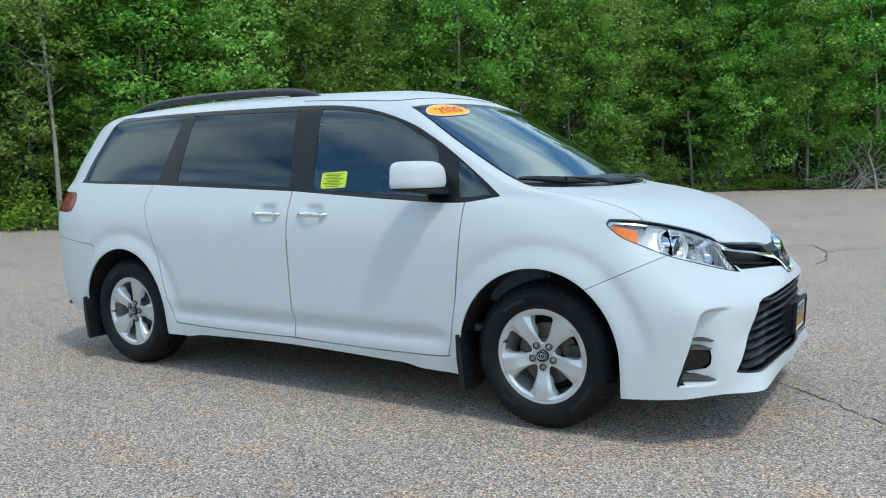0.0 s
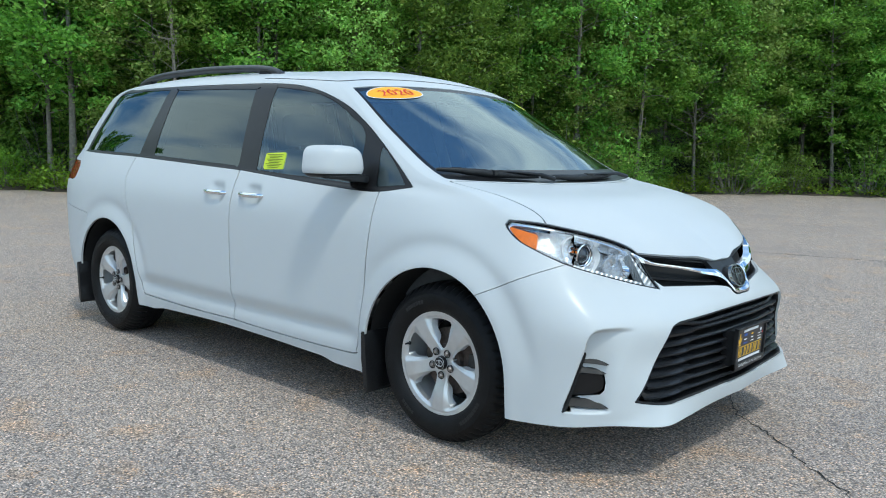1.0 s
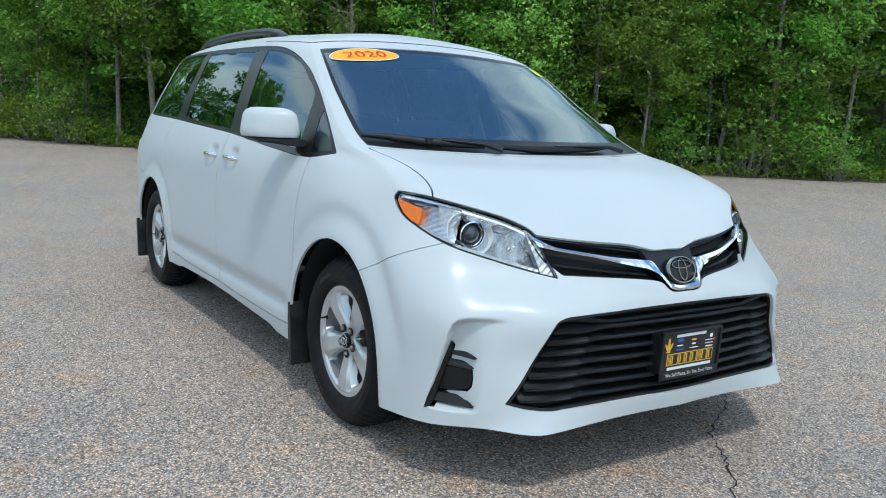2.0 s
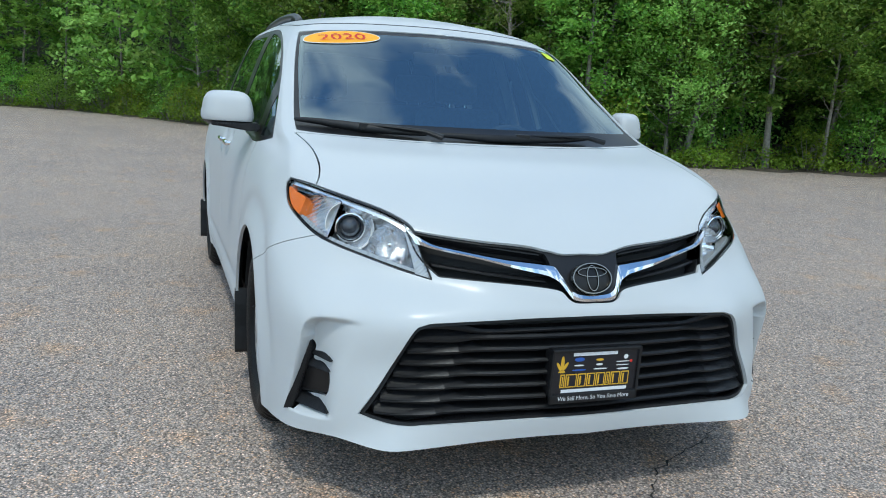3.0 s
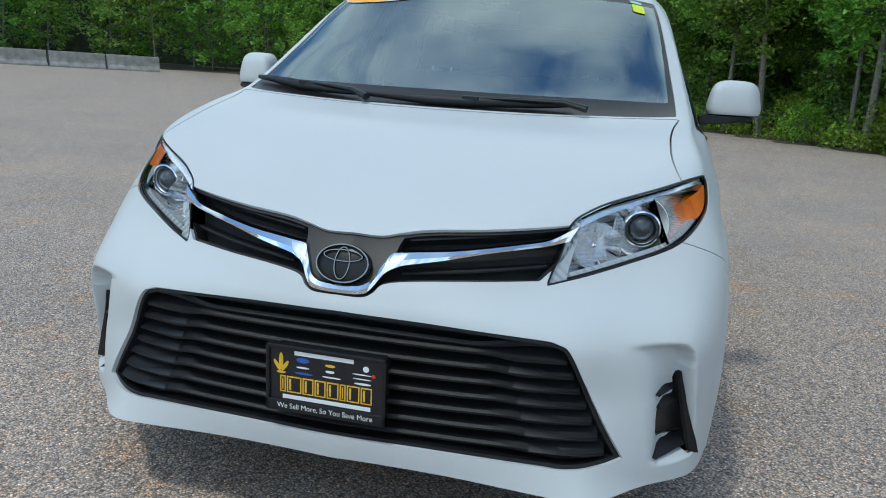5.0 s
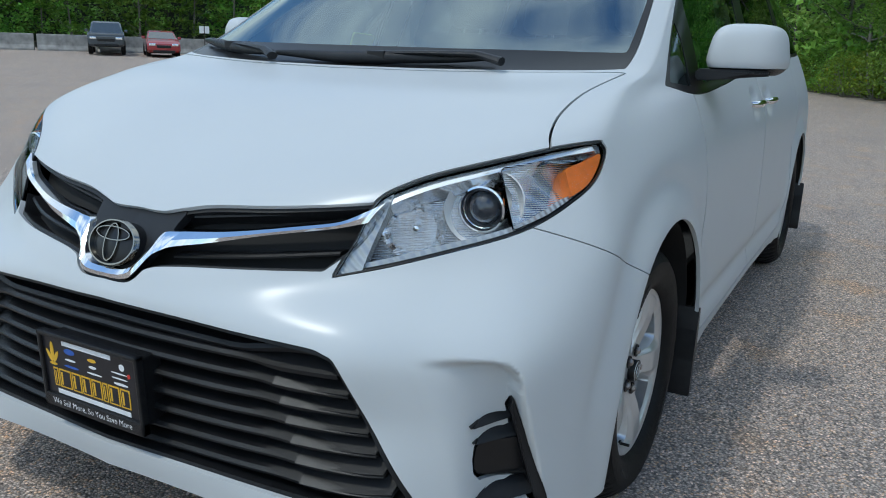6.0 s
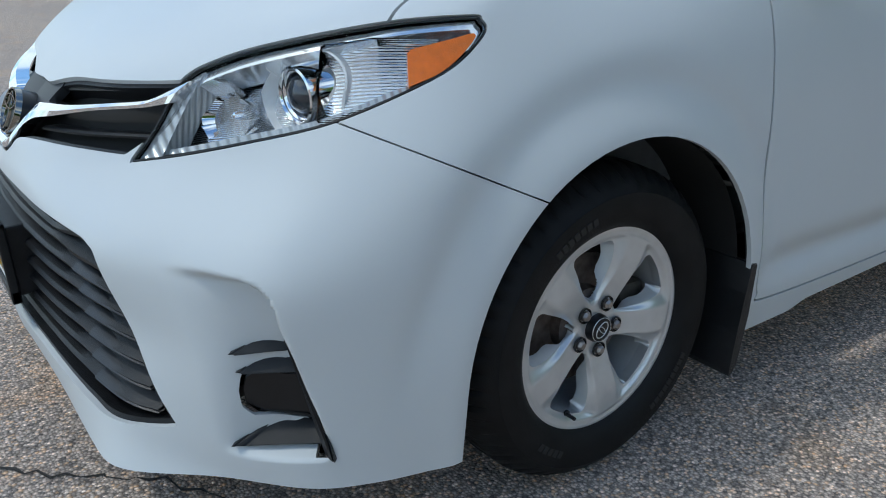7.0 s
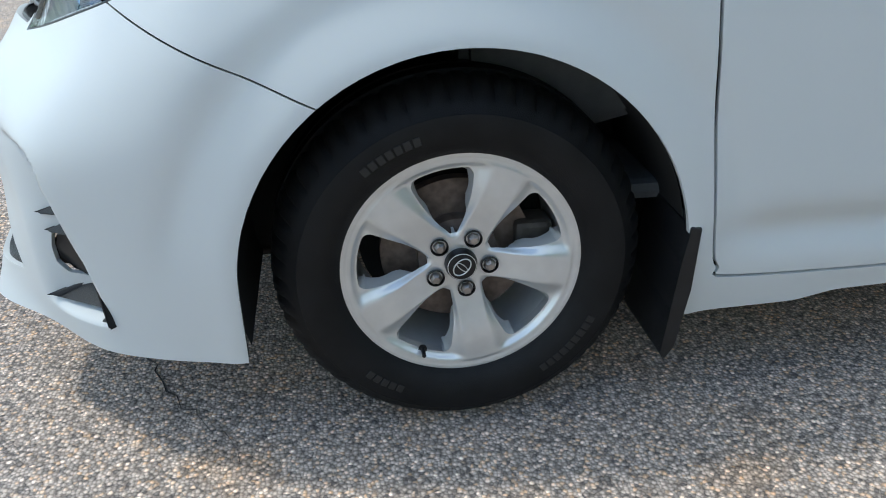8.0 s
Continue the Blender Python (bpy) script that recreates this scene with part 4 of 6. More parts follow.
# fog lamp inserts
def fog_insert(side):
    def sided(s):
        return s if side > 0 else s.mirrored()
    full, _ = SKIN.cut(corner(fog_line)(SKIN))
    flat_in = Skin(full.P, np.tile(np.array([[.77, .63, .05]]), (len(full.P), 1)), full.T, full.F)
    unit = panel("fog_insert", sided(flat_in.moved(-.045)), CAVITY, van, "black plastic fog lamp blank with fins", depth=-.03)
    # a smooth sheet through the opening: how far out it lies along the corner's diagonal
    terms = lambda u, z: np.stack([np.ones_like(u), u, z, u * u, u * z, z * z], -1)
    us, ds = (full.P[:, 1] - full.P[:, 0]) / math.sqrt(2), (full.P[:, 1] + full.P[:, 0]) / math.sqrt(2)
    sheet = np.linalg.lstsq(terms(us, full.P[:, 2]), ds, rcond=None)[0]

    def piece(name, poly, proud, slope, depth, mat):
        """A bevelled slab of (u, z) corners; its face stands proud of the sheet and leans back by slope towards the top."""
        bm = bmesh.new()
        base = min(z for _, z in poly)
        for back in (0, depth):
            ring = []
            for u, z in poly:
                d = float(terms(np.array(u), np.array(z)) @ sheet) + proud - slope * (z - base) - back
                ring.append(bm.verts.new(((d - u) / math.sqrt(2), side * (d + u) / math.sqrt(2), z)))
            if back:
                bm.faces.new(ring[::-1])
                for k in range(len(ring)):
                    bm.faces.new((front[k - 1], front[k], ring[k], ring[k - 1]))
            else:
                front = ring
                bm.faces.new(ring)
        bmesh.ops.recalc_face_normals(bm, faces=bm.faces)
        bmesh.ops.bevel(bm, geom=[e for e in bm.edges if e.verts[0] in front and e.verts[1] in front], offset=.003, segments=2, affect="EDGES")
        part(name, bm, mat, unit, smooth=30)

    piece("blade", [(.123, .524), (.133, .498), (.166, .41), (.198, .318), (.207, .284), (.196, .282), (.184, .287), (.150, .40), (.120, .496)], .017, 0, .05, BLACK_PLASTIC)
    piece("fin", [(.128, .497), (.095, .497), (.066, .490), (.030, .474), (.040, .471), (.134, .474)], .004, .5, .05, BLACK_PLASTIC)
    piece("fin", [(.140, .466), (.098, .464), (.066, .451), (.038, .438), (.048, .434), (.149, .434)], .006, .5, .05, BLACK_PLASTIC)
    rim = [(.158, .432), (.062, .432), (.048, .424), (.043, .40), (.046, .374), (.060, .354), (.090, .345), (.176, .343)]
    piece("blank", rim, -.012, -.10, .03, BLACK_TRIM)
    piece("lip", [(.172, .352), (.100, .353), (.072, .358), (.064, .352), (.098, .344), (.176, .343)], .000, .3, .03, BLACK_PLASTIC)
    piece("fin", [(.180, .336), (.10, .336), (.070, .326), (.030, .306), (.044, .301), (.190, .303)], .004, .5, .05, BLACK_PLASTIC)


for side in (1, -1):
    fog_insert(side)


# wheels
def wheel_hole(p):
    """Below zero in the five windows of the rim; p: radius, angle from a spoke."""
    r, a = p[:, 0], np.abs((p[:, 1] + math.radians(36)) % math.radians(72) - math.radians(36))
    gap = (math.radians(36) - a) * r                     # from the middle of the window
    half = r * math.radians(36) - (.033 + .028 * np.clip((r - .085) / .11, 0, 1) ** 1.5)
    f = np.maximum(np.maximum(gap - half, r - .199), .064 - r)
    soft = .016
    c1, c2 = np.maximum(gap - half + soft, 0), np.maximum(r - .199 + soft, 0)
    return np.maximum(f, np.hypot(c1, c2) - soft)


def make_wheel(name, spin, valve):
    """Wheel whose outer face looks along +y, hub at the origin."""
    w = new(name)
    # tyre with a grooved shoulder
    bm = bmesh.new()
    prof = [(.226, -.012), (.233, .004), (.250, .018), (.275, .026), (.299, .026), (.309, .024), (.311, .021), (.325, .013), (.339, -.003), (.349, -.018), (.356, -.034), (.3575, -.060), (.358, -.075), (.350, -.079), (.350, -.086), (.359, -.090), (.359, -.125), (.351, -.129), (.351, -.136), (.358, -.140), (.355, -.185), (.338, -.215), (.29, -.235), (.226, -.205)]
    steps, rows = 216, []
    for k in range(steps):
        t = 2 * math.pi * k / steps
        row = []
        for i, (r, h) in enumerate(prof):
            if k % 4 == 0 and 8 <= i <= 12:
                r -= .008
            row.append(bm.verts.new((r * math.cos(t), h, r * math.sin(t))))
        rows.append(row)
    for k in range(steps):
        a, b = rows[k], rows[(k + 1) % steps]
        for i in range(len(prof) - 1):
            bm.faces.new((a[i], a[i + 1], b[i + 1], b[i]))
    tyre = part("tyre", bm, RUBBER, w, "black tyre with a grooved shoulder", smooth=35)
    for base, count in ((.9, 7), (3.6, 9), (5.2, 5)):    # raised, unreadable maker's marks on the sidewall
        for k in range(count):
            bm = bmesh.new()
            box(bm, (.270, .0255, -.0065), (.286, .0275, .0065), .0006, 1, Matrix.Rotation(-(base + k * .062), 4, "Y"))
            part("sidewall_mark", bm, MARKING, tyre)
    # rim face
    nr, na = 46, 360
    rr, aa = np.linspace(.028, .2315, nr), np.linspace(0, 2 * math.pi, na, endpoint=False)
    R, A = np.meshgrid(rr, aa, indexing="ij")
    a = np.abs((A + math.radians(36)) % math.radians(72) - math.radians(36))
    ridge = 1 - smooth_step(.026, .036 + .026 * smooth_step(.10, .2, R), a * R)
    H = -.024 + .022 * smooth_step(.045, .17, R) - .012 * (1 - ridge) * smooth_step(.05, .08, R) * (1 - smooth_step(.200, .216, R)) - .003 * np.exp(-((R - .2185) / .002) ** 2)
    P = np.stack([R * np.sin(A), H, R * np.cos(A)], -1)
    N = np.cross(np.gradient(P, axis=0), np.roll(P, -1, 1) - np.roll(P, 1, 1))
    N /= np.maximum(np.linalg.norm(N, axis=2), 1e-9)[..., None]
    if N[..., 1].mean() < 0:
        N = -N
    i = np.arange(nr * na).reshape(nr, na)
    j = np.roll(i, -1, 1)
    q = [i[:-1].ravel(), i[1:].ravel(), j[1:].ravel(), j[:-1].ravel()]
    F = np.vstack([np.stack([q[0], q[1], q[2]], 1), np.stack([q[0], q[2], q[3]], 1)])
    Q = np.stack([R, A], -1).reshape(-1, 2)
    sk = Skin(P.reshape(-1, 3), N.reshape(-1, 3), Q, F)
    _, face = sk.cut(wheel_hole(Q))
    p, n, f = face.rim(.034)
    back_half = len(p) // 2                              # the walls of the windows lean inwards
    low = p[back_half:]
    rr_low, aa_low = np.hypot(low[:, 0], low[:, 2]), np.arctan2(low[:, 0], low[:, 2])
    step = 1e-4

    def hole_at(r, t):
        return wheel_hole(np.stack([r, t % (2 * math.pi)], 1))

    gr = (hole_at(rr_low + step, aa_low) - hole_at(rr_low - step, aa_low)) / (2 * step)
    gt = (hole_at(rr_low, aa_low + step / .15) - hole_at(rr_low, aa_low - step / .15)) / (2 * step / .15) / rr_low
    size = np.maximum(np.hypot(gr, gt), 1e-6)
    lean_in = .013 * ((rr_low > .05) & (rr_low < .205))
    dr, dt = -gr / size * lean_in, -gt / size * lean_in
    out_r = np.stack([np.sin(aa_low), np.zeros_like(aa_low), np.cos(aa_low)], 1)
    out_t = np.stack([np.cos(aa_low), np.zeros_like(aa_low), -np.sin(aa_low)], 1)
    p[back_half:] = low + out_r * dr[:, None] + out_t * dt[:, None]
    wall = (out_r * (dr / .013)[:, None] + out_t * (dt / .013)[:, None]) * .9 + np.array([0, .38, 0])
    wall = np.vstack([wall, wall])
    keep_n = np.linalg.norm(wall, axis=1) > .5
    n = np.where(keep_n[:, None], wall / np.maximum(np.linalg.norm(wall, axis=1), 1e-6)[:, None], n)
    P2, N2, F2 = np.vstack([face.P, p]), np.vstack([face.N, n]), np.vstack([face.F, f + len(face.P)])
    rot = np.array([[math.cos(spin), 0, math.sin(spin)], [0, 1, 0], [-math.sin(spin), 0, math.cos(spin)]])
    rim = link_mesh("rim", P2 @ rot.T, N2 @ rot.T, F2, ALLOY, w, "silver five-spoke alloy rim")
    bm = bmesh.new()
    lathe(bm, [(.231, -.004), (.226, -.016), (.207, -.030), (.203, -.06), (.200, -.19), (.222, -.205)], 96)
    part("barrel", bm, ALLOY, rim, smooth=30)
    for k in range(5):
        t = spin + math.radians(72 * k)
        m = Matrix.Rotation(t, 4, "Y") @ Matrix.Translation((0, -.019, .056))
        bm = bmesh.new()
        lathe(bm, [(.0175, -.002), (.0175, .0025), (.0160, .003), (.0135, -.002)], 24)
        bmesh.ops.transform(bm, matrix=m, verts=bm.verts)
        part("lug_socket", bm, BLACK_TRIM, rim, smooth=40)
        bm = bmesh.new()
        lathe(bm, [(.0001, .011), (.007, .011), (.0098, .008), (.0118, .005), (.012, -.004)], 6)
        bmesh.ops.transform(bm, matrix=m, verts=bm.verts)
        part("lug_nut", bm, STEEL, rim, "steel lug nut")
    bm = bmesh.new()
    lathe(bm, [(.0001, -.004), (.026, -.005), (.029, -.007), (.0315, -.016), (.0315, -.03)], 40)
    cap = part("centre_cap", bm, BLACK_TRIM, rim, "black centre cap with a silver mark", smooth=40)
    turn = Matrix.Translation((0, -.0040, 0)) @ Matrix.Rotation(spin, 4, "Y") @ Matrix.Rotation(radians(90), 4, "Z")
    oval_ring(.021, .015, .0028, .001, turn, ALLOY, "cap_mark", cap)
    oval_ring(.006, .014, .0022, .001, turn, ALLOY, "cap_mark", cap)
    oval_ring(.028, .028, .002, .001, turn @ Matrix.Translation((-.002, 0, 0)), ALLOY, "cap_mark", cap)
    bm = bmesh.new()
    tube(bm, [(0, -.02, 0), (0, .012, 0)], .0042, 10)
    tube(bm, [(0, -.016, 0), (0, -.012, 0)], .009, 12)
    bmesh.ops.transform(bm, matrix=Matrix.Rotation(spin + radians(valve), 4, "Y") @ Matrix.Translation((.006, 0, .200)) , verts=bm.verts)
    part("valve", bm, BLACK_PLASTIC, rim, smooth=40)
    # brake disc and caliper behind
    bm = bmesh.new()
    lathe(bm, [(.03, -.052), (.078, -.055), (.080, -.082), (.150, -.083), (.150, -.108), (.06, -.11)], 64)
    part("brake_disc", bm, RUSTY, w, "brown-grey steel brake disc", smooth=30)
    bm = bmesh.new()
    box(bm, (-.19, -.13, -.055), (-.115, -.062, .055), .012, 2)
    part("brake_caliper", bm, DARK_STEEL, w)
    bm = bmesh.new()
    lathe(bm, [(.0001, -.16), (.19, -.16)], 48)
    part("backing_plate", bm, CAVITY, w)
    return w


for x, side, spin, valve in ((0, 1, radians(47), 108), (0, -1, radians(180), 252), (-3.03, 1, radians(20), 108), (-3.03, -1, radians(200), 252)):
    w = make_wheel("wheel", spin, valve)
    w.parent = van
    w.matrix_basis = pose(x, side * .942, .3505, 0, 0, 0 if side > 0 else 180)

# wheel housings, floor pan and mud flaps
for cx in (0.0, -3.03):
    for side in (1, -1):
        bm = bmesh.new()
        rows = []
        for t in np.linspace(-.30, math.pi + .25, 40):
            r = .422
            rows.append([bm.verts.new((cx + r * math.cos(t), side * yy, .36 + r * math.sin(t))) for yy in (.965, .93, .70, .58)])
        for a, b in zip(rows, rows[1:]):
            for k in range(3):
                bm.faces.new((a[k], a[k + 1], b[k + 1], b[k]))
        bm.faces.new([r[3] for r in rows])
        part("wheel_housing", bm, CAVITY, van, smooth=40)
        fx = cx - .425
        bm = bmesh.new()
        prism(bm, [(fx + .012, .435), (fx - .012, .43), (fx - .006, .30), (fx + .010, .17), (fx + .030, .14), (fx + .042, .16), (fx + .030, .26), (fx + .020, .36)], "y", side * .80, side * 1.008)
        bmesh.ops.bevel(bm, geom=bm.edges[:], offset=.003, segments=1, affect="EDGES")
        part("mud_flap", bm, BLACK_PLASTIC, van, "black plastic mud flap", smooth=40)
bm = bmesh.new()
box(bm, (.47, -.62, .26), (.86, .62, .29), .01)
box(bm, (-2.56, -.90, .245), (-.47, .90, .29), .02)
box(bm, (-.47, -.58, .22), (.47, .58, .27), .02)
box(bm, (-3.5, -.58, .24), (-2.56, .58, .29), .02)
box(bm, (-3.95, -.8, .32), (-3.5, .8, .35), .01)
part("floor_pan", bm, CAVITY, van)
bm = bmesh.new()
tube(bm, [(-1.2, .3, .2), (-2.4, .3, .2), (-2.9, .35, .24), (-3.6, .45, .27)], .03, 10)
part("exhaust_pipe", bm, DARK_STEEL, van, smooth=40)
bm = bmesh.new()
tube(bm, [(0, -.72, .33), (0, .72, .33)], .028, 10)
tube(bm, [(-3.03, -.72, .33), (-3.03, .72, .33)], .04, 10)
part("axle_beam", bm, DARK_STEEL, van, smooth=40)


# door mirrors
def mirror_shell(low, high, grow, matrix):
    """The rounded mirror head between two heights, flat where it is cut."""
    bm = bmesh.new()
    nu, nv, e = 40, 32, .52
    power = lambda v, p: math.copysign(abs(v) ** p, v)
    rows = []
    for j in range(nv + 1):
        b = -math.pi / 2 + math.pi * j / nv
        row = []
        for i in range(nu):
            t = 2 * math.pi * i / nu
            x = .115 * power(math.cos(b), e) * power(math.cos(t), .8)
            y = .102 * power(math.cos(b), e) * power(math.sin(t), e)
            z = .079 * power(math.sin(b), e)
            x = (max(x, -.035) - .55 * (y + .102) - .10 * max(z, 0)) * grow + .03
            y *= grow * (1 - 1.9 * max(z + .03, 0))
            row.append(bm.verts.new((x, y, min(max(z, low), high))))
        rows.append(row)
    for a, b in zip(rows, rows[1:]):
        for i in range(nu):
            bm.faces.new((a[i], a[(i + 1) % nu], b[(i + 1) % nu], b[i]))
    bmesh.ops.remove_doubles(bm, verts=bm.verts, dist=.0004)
    bmesh.ops.transform(bm, matrix=matrix, verts=bm.verts)
    return bm


def door_mirror(side):
    m = Matrix.Translation((-.608, 1.028, 1.216)) @ Matrix.Rotation(radians(-8), 4, "Z")
    flip = Matrix.Diagonal((1, side, 1, 1))
    unit = part("door_mirror", mirror_shell(-.054, .1, 1, flip @ m), PAINT, van, "white door mirror with black foot", smooth=40)
    part("mirror_base", mirror_shell(-.074, -.0545, .97, flip @ m), BLACK_PLASTIC, unit, "black lower shell", smooth=40)
    bm = bmesh.new()
    prism(bm, [(.080 * math.copysign(abs(math.cos(t)) ** .6, math.cos(t)), .06 * math.copysign(abs(math.sin(t)) ** .6, math.sin(t))) for t in np.linspace(0, 2 * math.pi, 40, endpoint=False)], "x", -.046, -.034)
    for v in bm.verts:
        v.co.x += -.55 * (v.co.y + .102) + .03
    bmesh.ops.transform(bm, matrix=flip @ m, verts=bm.verts)
    part("mirror_glass", bm, material("mirror_glass", (.8, .82, .84), .02, metal=1, vary=.01), unit)
    bm = bmesh.new()
    prism(bm, [(-.66, .90), (-.50, .90), (-.50, .96), (-.535, 1.05), (-.57, 1.105), (-.61, 1.105), (-.62, 1.02), (-.635, .95)], "z", 1.122, 1.158)
    for v in bm.verts:
        if v.co.y > 1.0:
            v.co.z = v.co.z * .45 + 1.155 * .55
    bmesh.ops.bevel(bm, geom=bm.edges[:], offset=.006, segments=2, affect="EDGES")
    bmesh.ops.transform(bm, matrix=flip, verts=bm.verts)
    part("mirror_foot", bm, BLACK_PLASTIC, unit, smooth=40)


for side in (1, -1):
    door_mirror(side)
    # door handles
    for hx in (-1.375, -1.725):
        bm = bmesh.new()
        path = [(hx + d, side * (.958 + .024 * (1 - (abs(d) / .105) ** 4)), 1.019) for d in np.linspace(-.105, .105, 15)]
        tube(bm, path, [.009 + .006 * (1 - (abs(d) / .105) ** 6) for d in np.linspace(-.105, .105, 15)], 12, .9, up=(0, 1, 0))
        h = part("door_handle", bm, CHROME, van, "bright chrome door handle", smooth=50)
        bm = bmesh.new()
        lathe(bm, [(.0001, .004), (.012, .002), (.014, -.004)], 16)
        bmesh.ops.transform(bm, matrix=Matrix.Diagonal((1, side, 1, 1)) @ Matrix.Translation((hx - .085, .978, 1.019)), verts=bm.verts)
        part("handle_boss", bm, CHROME, h, smooth=40)
    # roof rail
    bm = bmesh.new()
    pts = spline([(-1.62, .555, 1.690), (-1.74, .548, 1.735), (-1.95, .545, 1.757), (-2.4, .54, 1.772), (-2.9, .535, 1.768), (-3.2, .53, 1.748), (-3.36, .525, 1.712), (-3.42, .522, 1.685)], 40)
    tube(bm, [(p[0], side * p[1], p[2]) for p in pts], [.016 + .008 * math.sin(math.pi * k / 39) ** .5 for k in range(40)], 10, 1.15, up=(0, 1, 0))
    rail = part("roof_rail", bm, material("grey_black_rail", (.03, .031, .034), .38, vary=.15, scale=15), van, "satin grey-black roof rail", smooth=50)
    bm = bmesh.new()
    box(bm, (-1.86, side * .525, 1.68), (-1.74, side * .57, 1.745), .01)
    box(bm, (-3.32, side * .50, 1.67), (-3.2, side * .55, 1.745), .01)
    part("rail_foot", bm, BLACK_PLASTIC, rail)
    # roof ditch strip
    strip, _ = SKIN.cut(np.maximum(np.abs(SKIN.T[:, 1] - (VS[10] + .055)) - .004, np.maximum(SKIN.P[:, 0] + .87, -1.66 - SKIN.P[:, 0])))
    if len(strip.F):
        panel("roof_strip", (strip if side > 0 else strip.mirrored()).moved(.001), BLACK_PLASTIC, van, depth=.003)
    # wiper blades
for a, b, hub in ((-.80, -.30, -.62), (-.28, .46, .12)):
    bm = bmesh.new()
    pts = []
    for yy in np.linspace(a, b, 16):
        xx = .075 - .24 * (abs(yy) / .8) ** 2.2
        pts.append((xx - .005, yy, shield_z(xx - .03, yy) + .004))
    tube(bm, pts, [.006 + .008 * math.sin(math.pi * k / 15) for k in range(16)], 8, 1.3)
    wiper = part("wiper", bm, BLACK_PLASTIC, van, "black windshield wiper", smooth=50)
    bm = bmesh.new()
    arm = [Vector(pts[8]) + Vector((0, 0, .014)), Vector(pts[11]) + Vector((.01, 0, .014)), Vector(pts[14]) + Vector((.035, .02, .010)), Vector(pts[15]) + Vector((.06, .05, -.01))]
    tube(bm, arm, [.008, .010, .014, .018], 8, .7)
    part("wiper_arm", bm, BLACK_PLASTIC, wiper, smooth=50)
    bm = bmesh.new()
    box(bm, Vector(pts[8]) - Vector((.012, .03, .006)), Vector(pts[8]) + Vector((.012, .03, .02)), .004)
    part("wiper_clip", bm, BLACK_TRIM, wiper)

# year decal, window notes
decal_line = np.array([(-.757 + .060 * math.sin(t) - .07 * (.18 * math.cos(t)), .49 + .182 * math.cos(t)) for t in np.linspace(0, 2 * math.pi, 60, endpoint=False)])
dphi = lambda s, grow: inside(decal_line, s.P[:, :2]) - grow
white_oval, _ = windshield.cut(dphi(windshield, .004))
amber_oval, _ = windshield.cut(dphi(windshield, -.001))
decal = panel("year_decal", white_oval.mirrored().moved(.0006), WHITE_INK, shield_ob, "amber oval year decal with red digits", depth=0)
panel("decal_face", amber_oval.mirrored().moved(.0012), STICKER_O, decal, depth=0)


def on_shield(a, b):
    y = -.49 + a
    x = -.748 - b * .66 - .07 * (abs(y) - .49)
    return Vector((x, y, shield_z(x, y) + .006))


text_mesh("2020", .108, STICKER_R, "year_digits", decal, lambda a, b: on_shield(a * 1.06, b * 1.1), "red digits")
note_line = np.array([(-1.367, 1.160), (-1.190, 1.166), (-1.190, 1.255), (-1.367, 1.248)])
note, _ = panes["door"].cut(flank(note_line)(panes["door"]))
note_ob = panel("window_note", note.mirrored().moved(-.010), STICKER_Y, van, "yellow-green notice on the front window", depth=0)
panel("note_face", note.mirrored().moved(-.0035), STICKER_Y, note_ob, depth=0)
GREEN_INK = material("dark_green_print", (.12, .16, .01), .6, vary=.05)
_pane = panes["door"].P
for k in range(9):
    zz = 1.240 - k * .0085
    bm = bmesh.new()
    reach = .070 - .014 * ((k * 7) % 3)
    row = []
    for xx in np.linspace(-1.279 - reach, -1.279 + reach, 8):
        for dz in (.0017, -.0017):
            yy = _pane[np.argmin((_pane[:, 0] - xx) ** 2 + (_pane[:, 2] - zz - dz) ** 2), 1]
            yy = float(np.interp(zz + dz, [1.16, 1.26], [_pane[np.argmin((_pane[:, 0] - xx) ** 2 + (_pane[:, 2] - q) ** 2), 1] for q in (1.16, 1.26)]))
            row.append(bm.verts.new((xx, -yy + .0022, zz + dz)))
    for j in range(0, len(row) - 2, 2):
        bm.faces.new((row[j], row[j + 1], row[j + 3], row[j + 2]))
    part("note_line", bm, GREEN_INK, note_ob)
tag_line = np.array([(-.80, .585), (-.735, .60), (-.735, .65), (-.80, .635)])
tag, _ = windshield.cut(inside(tag_line, windshield.P[:, :2]))
panel("windshield_note", tag.moved(.0006), STICKER_Y, shield_ob, "small yellow note", depth=0)
tag_line2 = np.array([(-.83, .575), (-.808, .58), (-.808, .63), (-.83, .625)])
tag, _ = windshield.cut(inside(tag_line2, windshield.P[:, :2]))
panel("windshield_note", tag.moved(.0006), material("pale_green_note", (.35, .6, .5), .5, vary=.05), shield_ob, "small pale green note", depth=0)


# ---- minivan: cabin ----
def soft_block(bm, lo, hi, m=None, bevel=.05):
    box(bm, lo, hi, bevel, 3, m)


